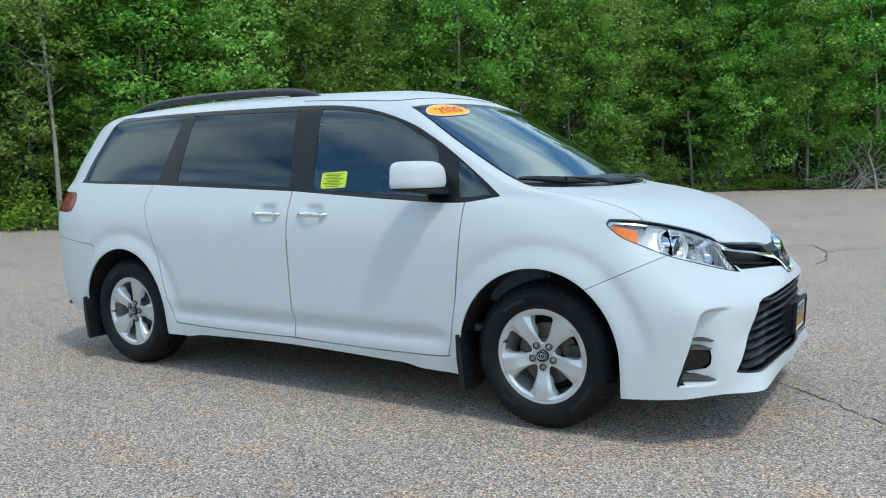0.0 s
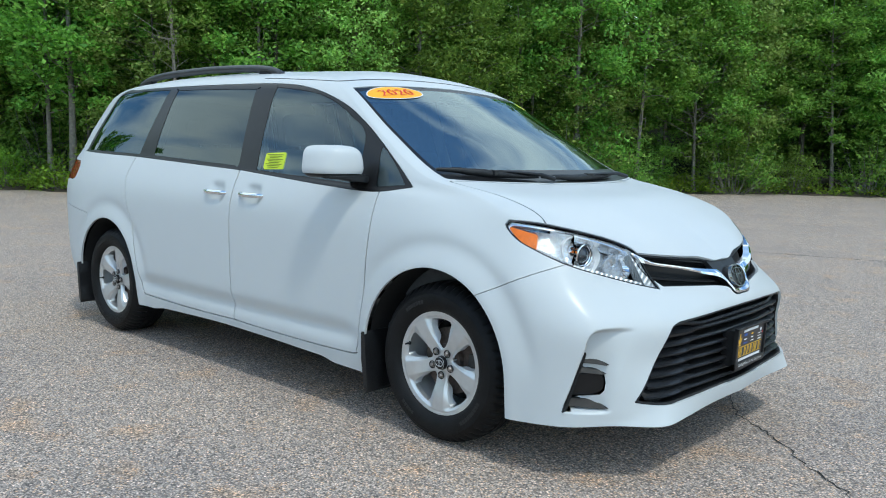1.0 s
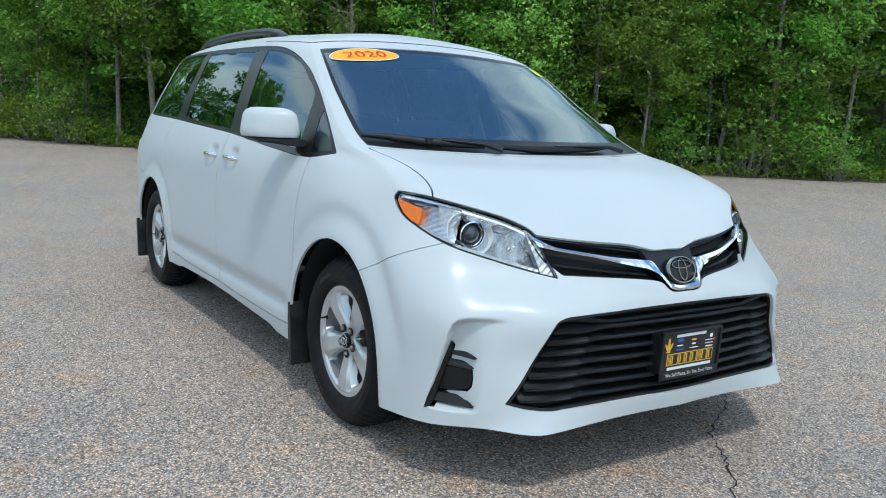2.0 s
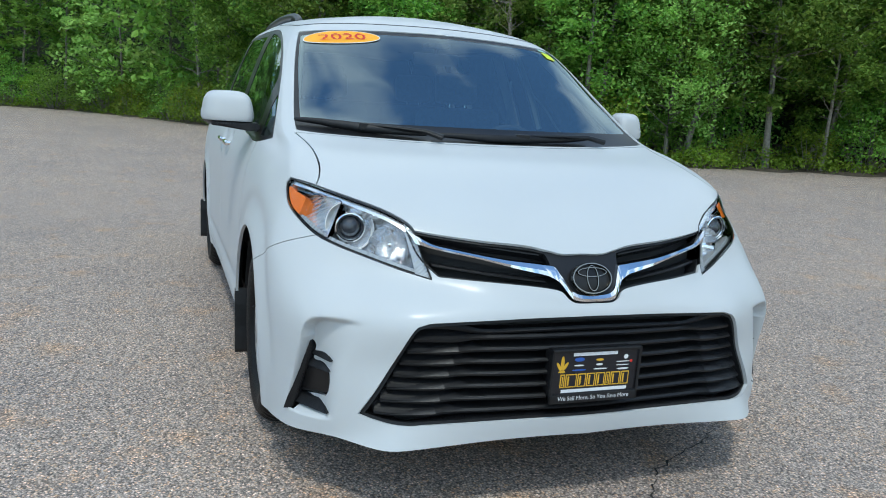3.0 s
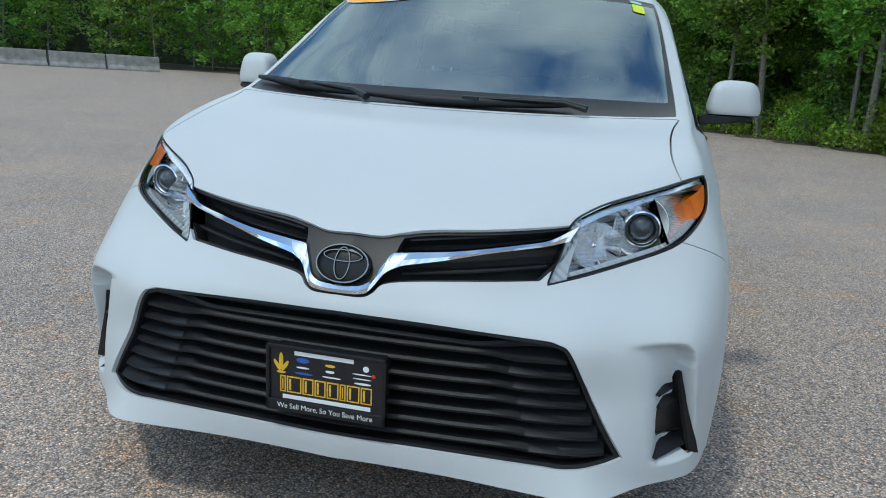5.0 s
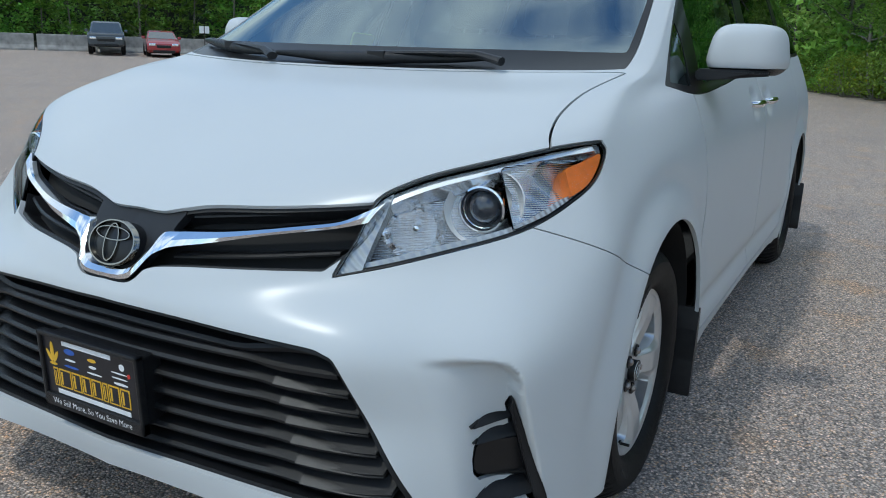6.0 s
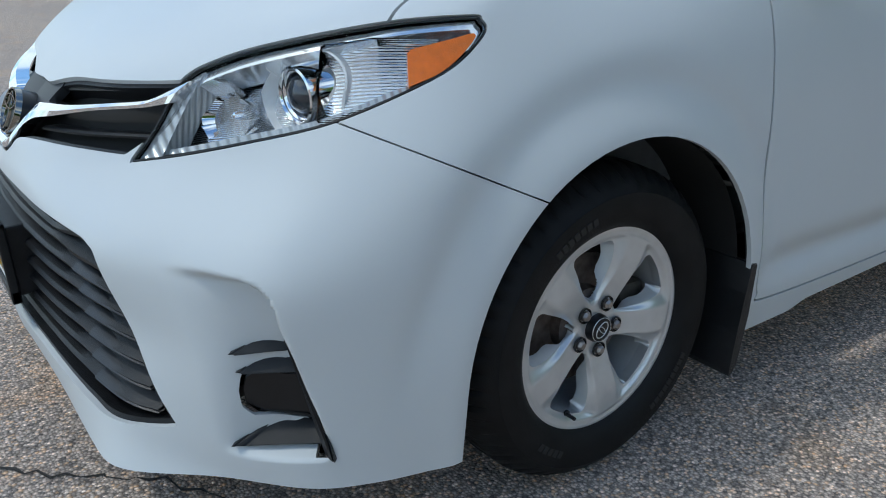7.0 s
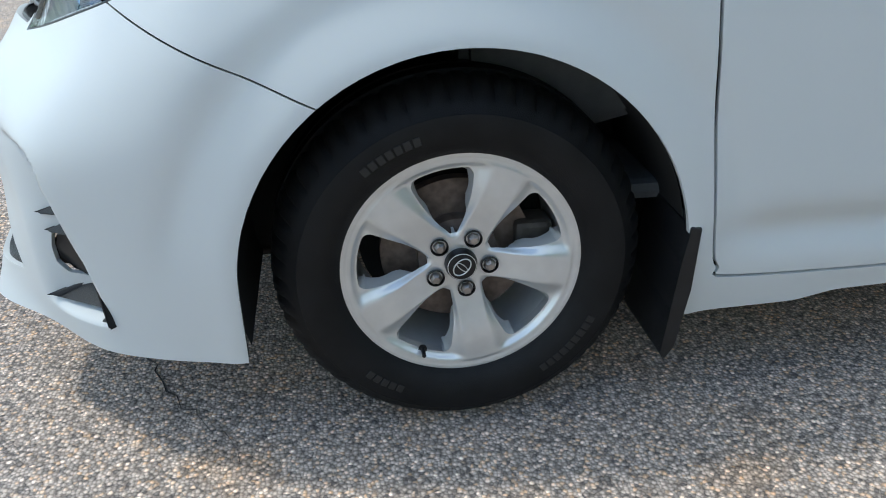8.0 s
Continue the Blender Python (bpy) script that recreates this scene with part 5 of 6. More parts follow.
def cabin_seat(x, y, wide):
    bm = bmesh.new()
    soft_block(bm, (x - .25, y - wide / 2, .50), (x + .30, y + wide / 2, .68), bevel=.06)
    seat = part("seat", bm, SEAT, van, "grey cloth seat", smooth=60)
    bm = bmesh.new()
    soft_block(bm, (-.08, -wide / 2, 0), (.08, wide / 2, .66), Matrix.Translation((x - .26, y, .62)) @ Matrix.Rotation(radians(-14), 4, "Y"), .06)
    part("seat_back", bm, SEAT, seat, smooth=60)
    bm = bmesh.new()
    soft_block(bm, (-.06, -.13, 0), (.05, .13, .19), Matrix.Translation((x - .44, y, 1.29)) @ Matrix.Rotation(radians(-8), 4, "Y"), .045)
    part("headrest", bm, SEAT, seat, smooth=60)
    bm = bmesh.new()
    tube(bm, [(x - .42, y - .05, 1.22), (x - .44, y - .05, 1.34)], .007)
    tube(bm, [(x - .42, y + .05, 1.22), (x - .44, y + .05, 1.34)], .007)
    part("headrest_post", bm, CHROME, seat)


for x, y, wide in ((-1.15, .42, .52), (-1.15, -.42, .52), (-2.05, .42, .50), (-2.05, -.42, .50), (-2.95, 0, 1.3)):
    cabin_seat(x, y, wide)
bm = bmesh.new()
prism(bm, [(-.02, 1.06), (-.10, 1.085), (-.30, 1.09), (-.46, 1.075), (-.52, 1.0), (-.50, .85), (-.45, .6), (-.02, .5)], "y", -.80, .80)
bmesh.ops.bevel(bm, geom=bm.edges[:], offset=.02, segments=2, affect="EDGES")
dash = part("dashboard", bm, DASH, van, "dark grey dashboard", smooth=40)
bm = bmesh.new()
prism(bm, [(-.40, 1.08), (-.46, 1.13), (-.55, 1.12), (-.56, 1.02), (-.45, 1.0)], "y", .24, .60)
bmesh.ops.bevel(bm, geom=bm.edges[:], offset=.015, segments=2, affect="EDGES")
part("instrument_hood", bm, DASH, dash, smooth=40)
bm = bmesh.new()
wheel_m = Matrix.Translation((-.68, .42, 1.02)) @ Matrix.Rotation(radians(-25), 4, "Y")
tube(bm, [wheel_m @ Vector((0, .185 * math.cos(t), .185 * math.sin(t))) for t in np.linspace(0, 2 * math.pi, 40)], .015, 10, caps=False)
box(bm, (-.02, -.17, -.02), (.01, .17, .02), .008, 1, wheel_m)
box(bm, (-.03, -.06, -.06), (.03, .06, .06), .02, 2, wheel_m)
part("steering_wheel", bm, DASH, van, smooth=50)
bm = bmesh.new()
box(bm, (-3.6, -.85, .42), (-.3, .85, .46), .02)
part("cabin_floor", bm, DASH, van)
head, _ = SKIN.cut(np.maximum(VS[10] + .02 - SKIN.T[:, 1], SKIN.P[:, 0] + .86))
panel("headliner", both(head.moved(-.045)), LINING, van, "pale grey headliner", depth=0)
for side in (1, -1):
    for a, b, r in (((-.20, .80, 1.14), (-.93, .655, 1.57), .028), ((-1.55, .83, 1.12), (-1.60, .68, 1.60), .045), ((-2.70, .82, 1.16), (-2.68, .66, 1.62), .05)):
        bm = bmesh.new()
        tube(bm, [Vector((a[0], side * a[1], a[2])).lerp(Vector((b[0], side * b[1], b[2])), t) for t in (0, .33, .66, 1)], r, 10, .6, up=(0, 1, 0))
        part("pillar_trim", bm, LINING, van, "pale grey pillar trim", smooth=50)
    bm = bmesh.new()
    tube(bm, [(-1.57, side * .77, 1.45), (-1.52, side * .74, 1.2), (-1.45, side * .70, .7)], .02, 6, .12, up=(0, 1, 0))
    part("seat_belt", bm, material("belt_grey", (.4, .41, .4), .8, vary=.1, scale=200), van)
bm = bmesh.new()
box(bm, (-.80, -.12, 1.475), (-.765, .12, 1.535), .012)
tube(bm, [(-.78, 0, 1.53), (-.77, 0, 1.585)], .012)
box(bm, (-.84, -.06, 1.56), (-.73, .06, 1.585), .01)
part("interior_mirror", bm, DASH, van, smooth=40)


# ---- ground ----
def ground_z(x, y):
    """The lot: level round the minivan, rising gently towards the far barriers."""
    return -.007 + 0.35 * smooth_step(36, 58, -(.5 * np.asarray(x) + .87 * np.asarray(y)))


def asphalt():
    """Worn asphalt: pale, tan and dark chips in a grey binder, with broad stains and fine relief."""
    m = bpy.data.materials.new("asphalt")
    m.use_nodes = True
    nt = m.node_tree
    b = nt.nodes["Principled BSDF"]
    b.inputs["Roughness"].default_value = .88
    b.inputs["Specular IOR Level"].default_value = .3
    tc = nt.nodes.new("ShaderNodeTexCoord")

    def tex(kind, scale, **more):
        n = nt.nodes.new(kind)
        n.inputs["Scale"].default_value = scale
        for k, v in more.items():
            n.inputs[k].default_value = v
        nt.links.new(tc.outputs["Object"], n.inputs["Vector"])
        return n

    def ramp(src, stops):
        r = nt.nodes.new("ShaderNodeValToRGB")
        el = r.color_ramp.elements
        while len(el) < len(stops):
            el.new(.5)
        for e, (p, c) in zip(el, stops):
            e.position, e.color = p, (*c, 1)
        nt.links.new(src, r.inputs["Fac"])
        return r.outputs["Color"]

    def mix(kind, fac, a, c):
        n = nt.nodes.new("ShaderNodeMixRGB")
        n.blend_type = kind
        if isinstance(fac, float):
            n.inputs["Fac"].default_value = fac
        else:
            nt.links.new(fac, n.inputs["Fac"])
        nt.links.new(a, n.inputs["Color1"])
        nt.links.new(c, n.inputs["Color2"])
        return n.outputs["Color"]

    chips = tex("ShaderNodeTexVoronoi", 125.0, Randomness=1.0)
    hue = nt.nodes.new("ShaderNodeSeparateColor")
    nt.links.new(chips.outputs["Color"], hue.inputs[0])
    stone = ramp(hue.outputs[0], [(0, (.09, .09, .093)), (.25, (.185, .18, .175)), (.55, (.275, .262, .25)), (.8, (.37, .35, .33)), (.93, (.39, .30, .21)), (1, (.58, .55, .52))])
    stone.node.color_ramp.interpolation = "LINEAR"
    edge = ramp(chips.outputs["Distance"], [(.25, (1, 1, 1)), (.70, (.44, .43, .43))])
    grains = mix("MULTIPLY", 1.0, stone, edge)
    fine = tex("ShaderNodeTexNoise", 420.0, Detail=2.0)
    grains = mix("OVERLAY", .5, grains, ramp(fine.outputs["Fac"], [(.3, (.25, .25, .25)), (.7, (.8, .8, .8))]))
    stain = tex("ShaderNodeTexNoise", .55, Detail=6.0, Roughness=.6)
    blotch = ramp(stain.outputs["Fac"], [(.3, (.86, .87, .89)), (.5, (1.0, .99, .98)), (.72, (1.12, 1.08, 1.02))])
    out = mix("MULTIPLY", 1.0, grains, blotch)
    rust = tex("ShaderNodeTexNoise", 3.1, Detail=4.0)
    out = mix("MULTIPLY", 1.0, out, ramp(rust.outputs["Fac"], [(.55, (1, 1, 1)), (.72, (1.15, 1.0, .84))]))
    gain = nt.nodes.new("ShaderNodeMixRGB")
    gain.blend_type, gain.inputs["Fac"].default_value = "MULTIPLY", 1.0
    gain.inputs["Color2"].default_value = (1.98, 1.76, 1.61, 1)
    nt.links.new(out, gain.inputs["Color1"])
    nt.links.new(gain.outputs["Color"], b.inputs["Base Color"])
    bp = nt.nodes.new("ShaderNodeBump")
    bp.inputs["Strength"].default_value, bp.inputs["Distance"].default_value = .7, .005
    bp.invert = True
    nt.links.new(chips.outputs["Distance"], bp.inputs["Height"])
    nt.links.new(bp.outputs[0], b.inputs["Normal"])
    return m


def make_ground():
    e = np.concatenate([[-900, -400, -200, -120], np.arange(-80, 61, 2.0), [90, 160, 400, 900]])
    X, Y = np.meshgrid(e, e)
    Z = ground_z(X, Y)
    n = len(e)
    i = np.arange(n * n).reshape(n, n)
    F = np.stack([i[:-1, :-1].ravel(), i[:-1, 1:].ravel(), i[1:, 1:].ravel(), i[1:, :-1].ravel()], 1)
    return link_mesh("ground", np.stack([X, Y, Z], -1).reshape(-1, 3), None, F, asphalt())


tagged(make_ground(), "weathered grey-brown asphalt car park", "ground", kind="structure")
CRACK = material("crack_shadow", (.03, .028, .026), .95, vary=.3, scale=30)


def crack(pts, wide, seed, name="asphalt_crack"):
    """A jagged open crack of uneven width."""
    rnd = random.Random(seed)
    bm = bmesh.new()
    path = []
    for a, b in zip(pts, pts[1:]):
        n = max(2, int(math.hypot(b[0] - a[0], b[1] - a[1]) / .03))
        for k in range(n):
            t = k / n
            path.append((a[0] + (b[0] - a[0]) * t + rnd.gauss(0, .009), a[1] + (b[1] - a[1]) * t + rnd.gauss(0, .009)))
    path.append(pts[-1])
    rows = []
    for i, p in enumerate(path):
        q, r = path[max(i - 1, 0)], path[min(i + 1, len(path) - 1)]
        d = Vector((r[0] - q[0], r[1] - q[1])).normalized()
        w = wide * rnd.uniform(.15, 1.0) * (.2 + .8 * min(1, 4 * i / len(path), 4 * (len(path) - 1 - i) / len(path)))
        z = float(ground_z(p[0], p[1])) + .003
        rows.append([bm.verts.new((p[0] - d.y * w, p[1] + d.x * w, z)), bm.verts.new((p[0], p[1], z - .0015)), bm.verts.new((p[0] + d.y * w, p[1] - d.x * w, z))])
    for a, b in zip(rows, rows[1:]):
        for k in range(2):
            bm.faces.new((a[k], a[k + 1], b[k + 1], b[k]))
    return tagged(part(name, bm, CRACK), "dark jagged crack in the asphalt", "crack", "cracks in the asphalt", kind="structure")


crack([(.44, 1.0), (.52, .9), (.62, .75), (.72, .56), (.80, .43), (.92, .33), (1.06, .22), (1.20, .07), (1.32, -.06), (1.46, -.18), (1.75, -.5)], .0055, 1)
crack([(-2.0, 7.6), (-.32, 8.0), (.03, 8.16), (.30, 7.3), (.5, 7.75), (.93, 8.05), (2.4, 8.8)], .016, 2)
crack([(.30, 7.3), (.39, 6.4), (.33, 5.9)], .014, 3)
crack([(-9.5, -5.2), (-8.9, -5.6), (-8.2, -5.4)], .03, 4)
crack([(-30, -26), (-24, -29), (-19, -28)], .05, 5)
crack([(-21, -24), (-22, -28), (-20, -33)], .05, 6)


# ---- woods ----
def leaf_material(name, dark, light, warm):
    m = bpy.data.materials.new(name)
    m.use_nodes = True
    nt = m.node_tree
    b = nt.nodes["Principled BSDF"]
    b.inputs["Roughness"].default_value = .5
    b.inputs["Specular IOR Level"].default_value = .35
    geo = nt.nodes.new("ShaderNodeNewGeometry")
    r = nt.nodes.new("ShaderNodeValToRGB")
    r.color_ramp.elements[0].color, r.color_ramp.elements[1].color = (*dark, 1), (*light, 1)
    e = r.color_ramp.elements.new(.94)
    e.color = (*light, 1)
    r.color_ramp.elements[2].color = (*warm, 1)
    nt.links.new(geo.outputs["Random Per Island"], r.inputs["Fac"])
    info = nt.nodes.new("ShaderNodeObjectInfo")
    hs = nt.nodes.new("ShaderNodeHueSaturation")
    for socket, lo, hi in (("Hue", .484, .520), ("Value", .72, 1.42)):
        mr = nt.nodes.new("ShaderNodeMapRange")
        mr.inputs["To Min"].default_value, mr.inputs["To Max"].default_value = lo, hi
        nt.links.new(info.outputs["Random"], mr.inputs["Value"])
        nt.links.new(mr.outputs[0], hs.inputs[socket])
    nt.links.new(r.outputs["Color"], hs.inputs["Color"])
    nt.links.new(hs.outputs["Color"], b.inputs["Base Color"])
    tl = nt.nodes.new("ShaderNodeBsdfTranslucent")
    nt.links.new(hs.outputs["Color"], tl.inputs["Color"])
    mx = nt.nodes.new("ShaderNodeMixShader")
    mx.inputs[0].default_value = .48
    out = nt.nodes["Material Output"]
    nt.links.new(b.outputs[0], mx.inputs[1])
    nt.links.new(tl.outputs[0], mx.inputs[2])
    nt.links.new(mx.outputs[0], out.inputs["Surface"])
    return m


LEAF = leaf_material("broad_leaves", (.09, .20, .032), (.30, .50, .085), (.46, .60, .13))
LEAF_PALE = leaf_material("pale_leaves", (.18, .30, .06), (.42, .60, .15), (.52, .62, .20))
LEAF_LOW = leaf_material("low_plants", (.115, .195, .02), (.28, .43, .05), (.42, .44, .04))
BARK = material("grey_bark", (.20, .185, .155), .9, vary=.35, scale=14, bump=.8, bump_scale=60)
DEAD = material("bleached_dead_wood", (.33, .29, .25), .85, vary=.25, scale=20, bump=.6, bump_scale=80)


def leaves(centres, spread, per, size, rng, lean=.6):
    """Many small folded leaves in clumps round the given centres: places and faces."""
    k = len(centres)
    c = np.repeat(centres, per, axis=0) + rng.normal(0, 1, (k * per, 3)) * np.repeat(spread, per)[:, None] * np.array([1, 1, .62])
    n = len(c)
    nrm = rng.normal(0, 1, (n, 3))
    nrm[:, 2] = np.abs(nrm[:, 2]) + lean
    nrm /= np.linalg.norm(nrm, axis=1)[:, None]
    a = np.cross(nrm, rng.normal(0, 1, (n, 3)))
    a /= np.linalg.norm(a, axis=1)[:, None]
    b = np.cross(nrm, a)
    s = size * rng.uniform(.6, 1.35, n)[:, None]
    tip, base, l, r = c + a * s, c - a * s * .8, c + b * s * .55 - nrm * s * .18, c - b * s * .55 - nrm * s * .18
    P = np.stack([base, r, tip, l], 1).reshape(-1, 3)
    i = np.arange(n)[:, None] * 4
    return P, np.vstack([i + np.array([0, 1, 2]), i + np.array([0, 2, 3])])


def limb(bm, a, b, r0, r1, rng, sag=.12, n=5):
    pts = [Vector(a).lerp(Vector(b), t) + Vector(rng.normal(0, sag * (0 < t < 1), 3)) for t in np.linspace(0, 1, n)]
    tube(bm, pts, [r0 + (r1 - r0) * t for t in np.linspace(0, 1, n)], 6)
    return pts


def make_tree(seed, height, crown_from, width, clumps, per, size, mat, trunk=.075):
    """A tapering leaning trunk, limbs and a ragged crown of leaf clumps."""
    rng = np.random.default_rng(seed)
    t = empty("tree", "leafy green deciduous tree at the edge of the wood", "tree", "trees of the wood")
    bm = bmesh.new()
    lean = rng.normal(0, .5, 2)
    spine = [Vector((lean[0] * s * s + .12 * math.sin(3 * s + seed), lean[1] * s * s + .1 * math.sin(4 * s + 2 * seed), height * .95 * s - .15)) for s in np.linspace(0, 1, 9)]
    tube(bm, spine, [trunk * (1 - .88 * s) * (1.35 if k == 0 else 1) for k, s in enumerate(np.linspace(0, 1, 9))], 8)
    tips = []
    for k in range(clumps):
        s = crown_from + (1 - crown_from) * rng.uniform(0, 1) ** .9
        u = (s - crown_from) / (1 - crown_from)
        reach = width * (math.sin(math.pi * (.16 + .80 * u)) ** .7) * rng.uniform(.35, 1.08)
        ang = rng.uniform(0, 2 * math.pi)
        f = s * 8
        j = min(int(f), 7)
        root = spine[j].lerp(spine[j + 1], f - j)
        tip = root + Vector((math.cos(ang) * reach, math.sin(ang) * reach, rng.normal(.25, .3)))
        tips.append(tip)
        if k % 3 == 0:
            limb(bm, root - Vector((0, 0, .3 * reach)), tip, trunk * .3 * (1.1 - s), .006, rng, .08)
    part("trunk", bm, BARK, t, "grey bark trunk and limbs", smooth=60)
    P, F = leaves(np.array(tips), rng.uniform(.13, .33, clumps) * (width / 2.2) ** .5, per, size, rng)
    crown = link_mesh("crown", P, None, F, mat, t, "green leaves")
    crown.data.polygons.foreach_set("use_smooth", np.zeros(len(crown.data.polygons), bool))
    return t


def make_shrub(seed, height, width, clumps, per, size, mat, label):
    rng = np.random.default_rng(seed)
    t = empty("shrub", label, "shrub", "shrubs at the edge of the wood")
    bm = bmesh.new()
    tips = []
    for k in range(clumps):
        ang, rad = rng.uniform(0, 2 * math.pi), width * rng.uniform(0, 1) ** .6
        top = Vector((math.cos(ang) * rad, math.sin(ang) * rad, height * (1 - .55 * (rad / width) ** 2) * rng.uniform(.25, 1)))
        tips.append(top)
        if k % 2 == 0:
            limb(bm, (top.x * .25, top.y * .25, -.05), top, .014, .004, rng, .04, 4)
    part("stem", bm, BARK, t, smooth=60)
    P, F = leaves(np.array(tips), np.full(clumps, .17), per, size, rng)
    crown = link_mesh("crown", P, None, F, mat, t)
    crown.data.polygons.foreach_set("use_smooth", np.zeros(len(crown.data.polygons), bool))
    return t


EDGE = [(14, 36), (6, 33.5), (0, 31), (-5, 29), (-8.6, 27), (-10.3, 23.6), (-12, 19.6), (-13.6, 16.8), (-14.5, 13.5), (-14.6, 10.5), (-15.6, 8.0), (-18.5, 6.6), (-21.5, 4.3), (-26.5, 1.4), (-31, -1), (-38, -5), (-42, -11.5), (-46, -18.5), (-51, -25), (-56, -32), (-52, -41), (-44, -46.5), (-32, -54), (-20, -60), (-6, -63)]


def along_edge(step, back, jitter, rng, start=0.0, end=1e9):
    """Places along the wood's edge, set back into it."""
    run, out = 0.0, []
    nextat = start
    for a, b in zip(EDGE, EDGE[1:]):
        a, b = Vector(a), Vector(b)
        L = (b - a).length
        d = (b - a) / L
        inward = Vector((d.y, -d.x))                     # away from the lot
        while nextat <= run + L and nextat < end:
            p = a + d * (nextat - run) + inward * (back + rng.normal(0, jitter)) + d * rng.normal(0, jitter)
            out.append((p.x, p.y))
            nextat += step * rng.uniform(.7, 1.3)
        run += L
    return out


rng = np.random.default_rng(11)
NEAR = [make_tree(1, 8.8, .20, 2.2, 150, 105, .078, LEAF), make_tree(2, 9.4, .24, 1.9, 130, 105, .076, LEAF), make_tree(3, 7.8, .16, 2.3, 160, 105, .070, LEAF_PALE), make_tree(4, 9.8, .28, 2.2, 180, 84, .078, LEAF, .10)]
DEEP = [make_tree(8, 10.5, .10, 2.6, 120, 44, .13, LEAF), make_tree(9, 10.0, .10, 2.5, 120, 44, .125, LEAF)]
FAR = [make_tree(5, 12.0, .08, 2.9, 120, 34, .17, LEAF), make_tree(6, 13.5, .10, 2.7, 120, 34, .17, LEAF), make_tree(7, 11.0, .08, 3.0, 120, 34, .15, LEAF_PALE)]
used = set()


def plant(kinds, weights, x, y, scale):
    k = kinds[rng.choice(len(kinds), p=weights)]
    m = pose(x, y, float(ground_z(x, y)), rng.normal(0, 1.5), rng.normal(0, 1.5), rng.uniform(0, 360))
    if k.name in used:
        t = copy_thing(k, m)
    else:
        used.add(k.name)
        t = k
        t.matrix_basis = m
    t.scale = (scale, scale, scale * rng.uniform(.92, 1.1))


NEAR_END = 62.0
for back, step, jit in ((1.0, 2.0, .45), (2.9, 2.2, .7)):
    for x, y in along_edge(step, back, jit, rng, rng.uniform(0, 1), NEAR_END):
        plant(NEAR, [.34, .28, .18, .20], x, y, rng.uniform(.75, 1.15))
for back, step, jit in ((5.2, 2.2, .9), (7.8, 2.6, .9)):
    for x, y in along_edge(step, back, jit, rng, rng.uniform(0, 1), NEAR_END):
        plant(DEEP, [.5, .5], x, y, rng.uniform(.9, 1.2))
for back, step, jit in ((1.6, 3.0, .6), (5.0, 3.4, 1.0)):
    for x, y in along_edge(step, back, jit, rng, NEAR_END + 1):
        plant(FAR, [.45, .35, .2], x, y, rng.uniform(.85, 1.15))

SHRUBS = [make_shrub(21, 1.5, .9, 46, 34, .055, LEAF_LOW, "bright green shrub at the edge of the asphalt"), make_shrub(22, 2.4, 1.2, 64, 34, .06, LEAF, "dense green shrub at the edge of the wood"), make_shrub(23, .8, .9, 36, 34, .05, LEAF_LOW, "low yellow-green shrub beside the asphalt")]
for back, step, jit in ((.5, 1.9, .35), (1.8, 2.2, .5)):
    for x, y in along_edge(step, back, jit, rng, .3, NEAR_END + 30):
        plant(SHRUBS, [.36, .36, .28] if back < 1 else [.2, .7, .1], x, y, rng.uniform(.7, 1.3))

# grass and weeds along the kerbless edge
spots = np.array([(x, y) for k in range(9) for x, y in along_edge(.32, -.05 + .22 * k, .12, rng, 0, NEAR_END + 20)])
centres = np.stack([spots[:, 0], spots[:, 1], ground_z(spots[:, 0], spots[:, 1]) + rng.uniform(.03, .30, len(spots))], 1)
P, F = leaves(centres, np.full(len(centres), .13), 14, .055, rng, .1)
weeds = link_mesh("weeds", P, None, F, LEAF_LOW)
weeds.data.polygons.foreach_set("use_smooth", np.zeros(len(weeds.data.polygons), bool))
tagged(weeds, "strip of grass and weeds along the asphalt edge", "weeds", kind="stuff")

# earth under the trees
bm = bmesh.new()
rows = []
for (x0, y0), (x1, y1) in zip(EDGE, EDGE[1:]):
    d = Vector((x1 - x0, y1 - y0)).normalized()
    for t in np.linspace(0, 1, 14, endpoint=False):
        x, y = x0 + (x1 - x0) * t, y0 + (y1 - y0) * t
        wob = .25 * math.sin(3.1 * x + 1.7 * y) + .15 * math.sin(7 * x - 5 * y)
        rows.append([bm.verts.new((x + d.y * (o + (wob if o < 1 else 0)), y - d.x * (o + (wob if o < 1 else 0)), float(ground_z(x, y)) + h)) for o, h in ((-.15, .006), (.25, .05), (1.0, .10), (4, .25), (14, .4))])
for a, b in zip(rows, rows[1:]):
    for k in range(4):
        bm.faces.new((a[k], a[k + 1], b[k + 1], b[k]))
tagged(part("earth_verge", bm, material("leaf_litter", (.07, .055, .038), .95, vary=.5, scale=9, bump=1.0, bump_scale=40), smooth=60), "brown leaf litter and soil under the trees", "soil", kind="structure")

# far depth of the wood: a sheet coloured dark for the shade between trees
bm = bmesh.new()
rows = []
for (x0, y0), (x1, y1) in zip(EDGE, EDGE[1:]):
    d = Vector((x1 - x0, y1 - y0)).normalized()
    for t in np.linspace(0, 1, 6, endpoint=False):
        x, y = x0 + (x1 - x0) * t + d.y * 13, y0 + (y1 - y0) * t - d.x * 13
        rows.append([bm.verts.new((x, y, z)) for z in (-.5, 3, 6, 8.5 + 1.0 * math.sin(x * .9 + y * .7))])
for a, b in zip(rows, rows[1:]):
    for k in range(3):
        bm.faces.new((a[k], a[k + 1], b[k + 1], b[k]))
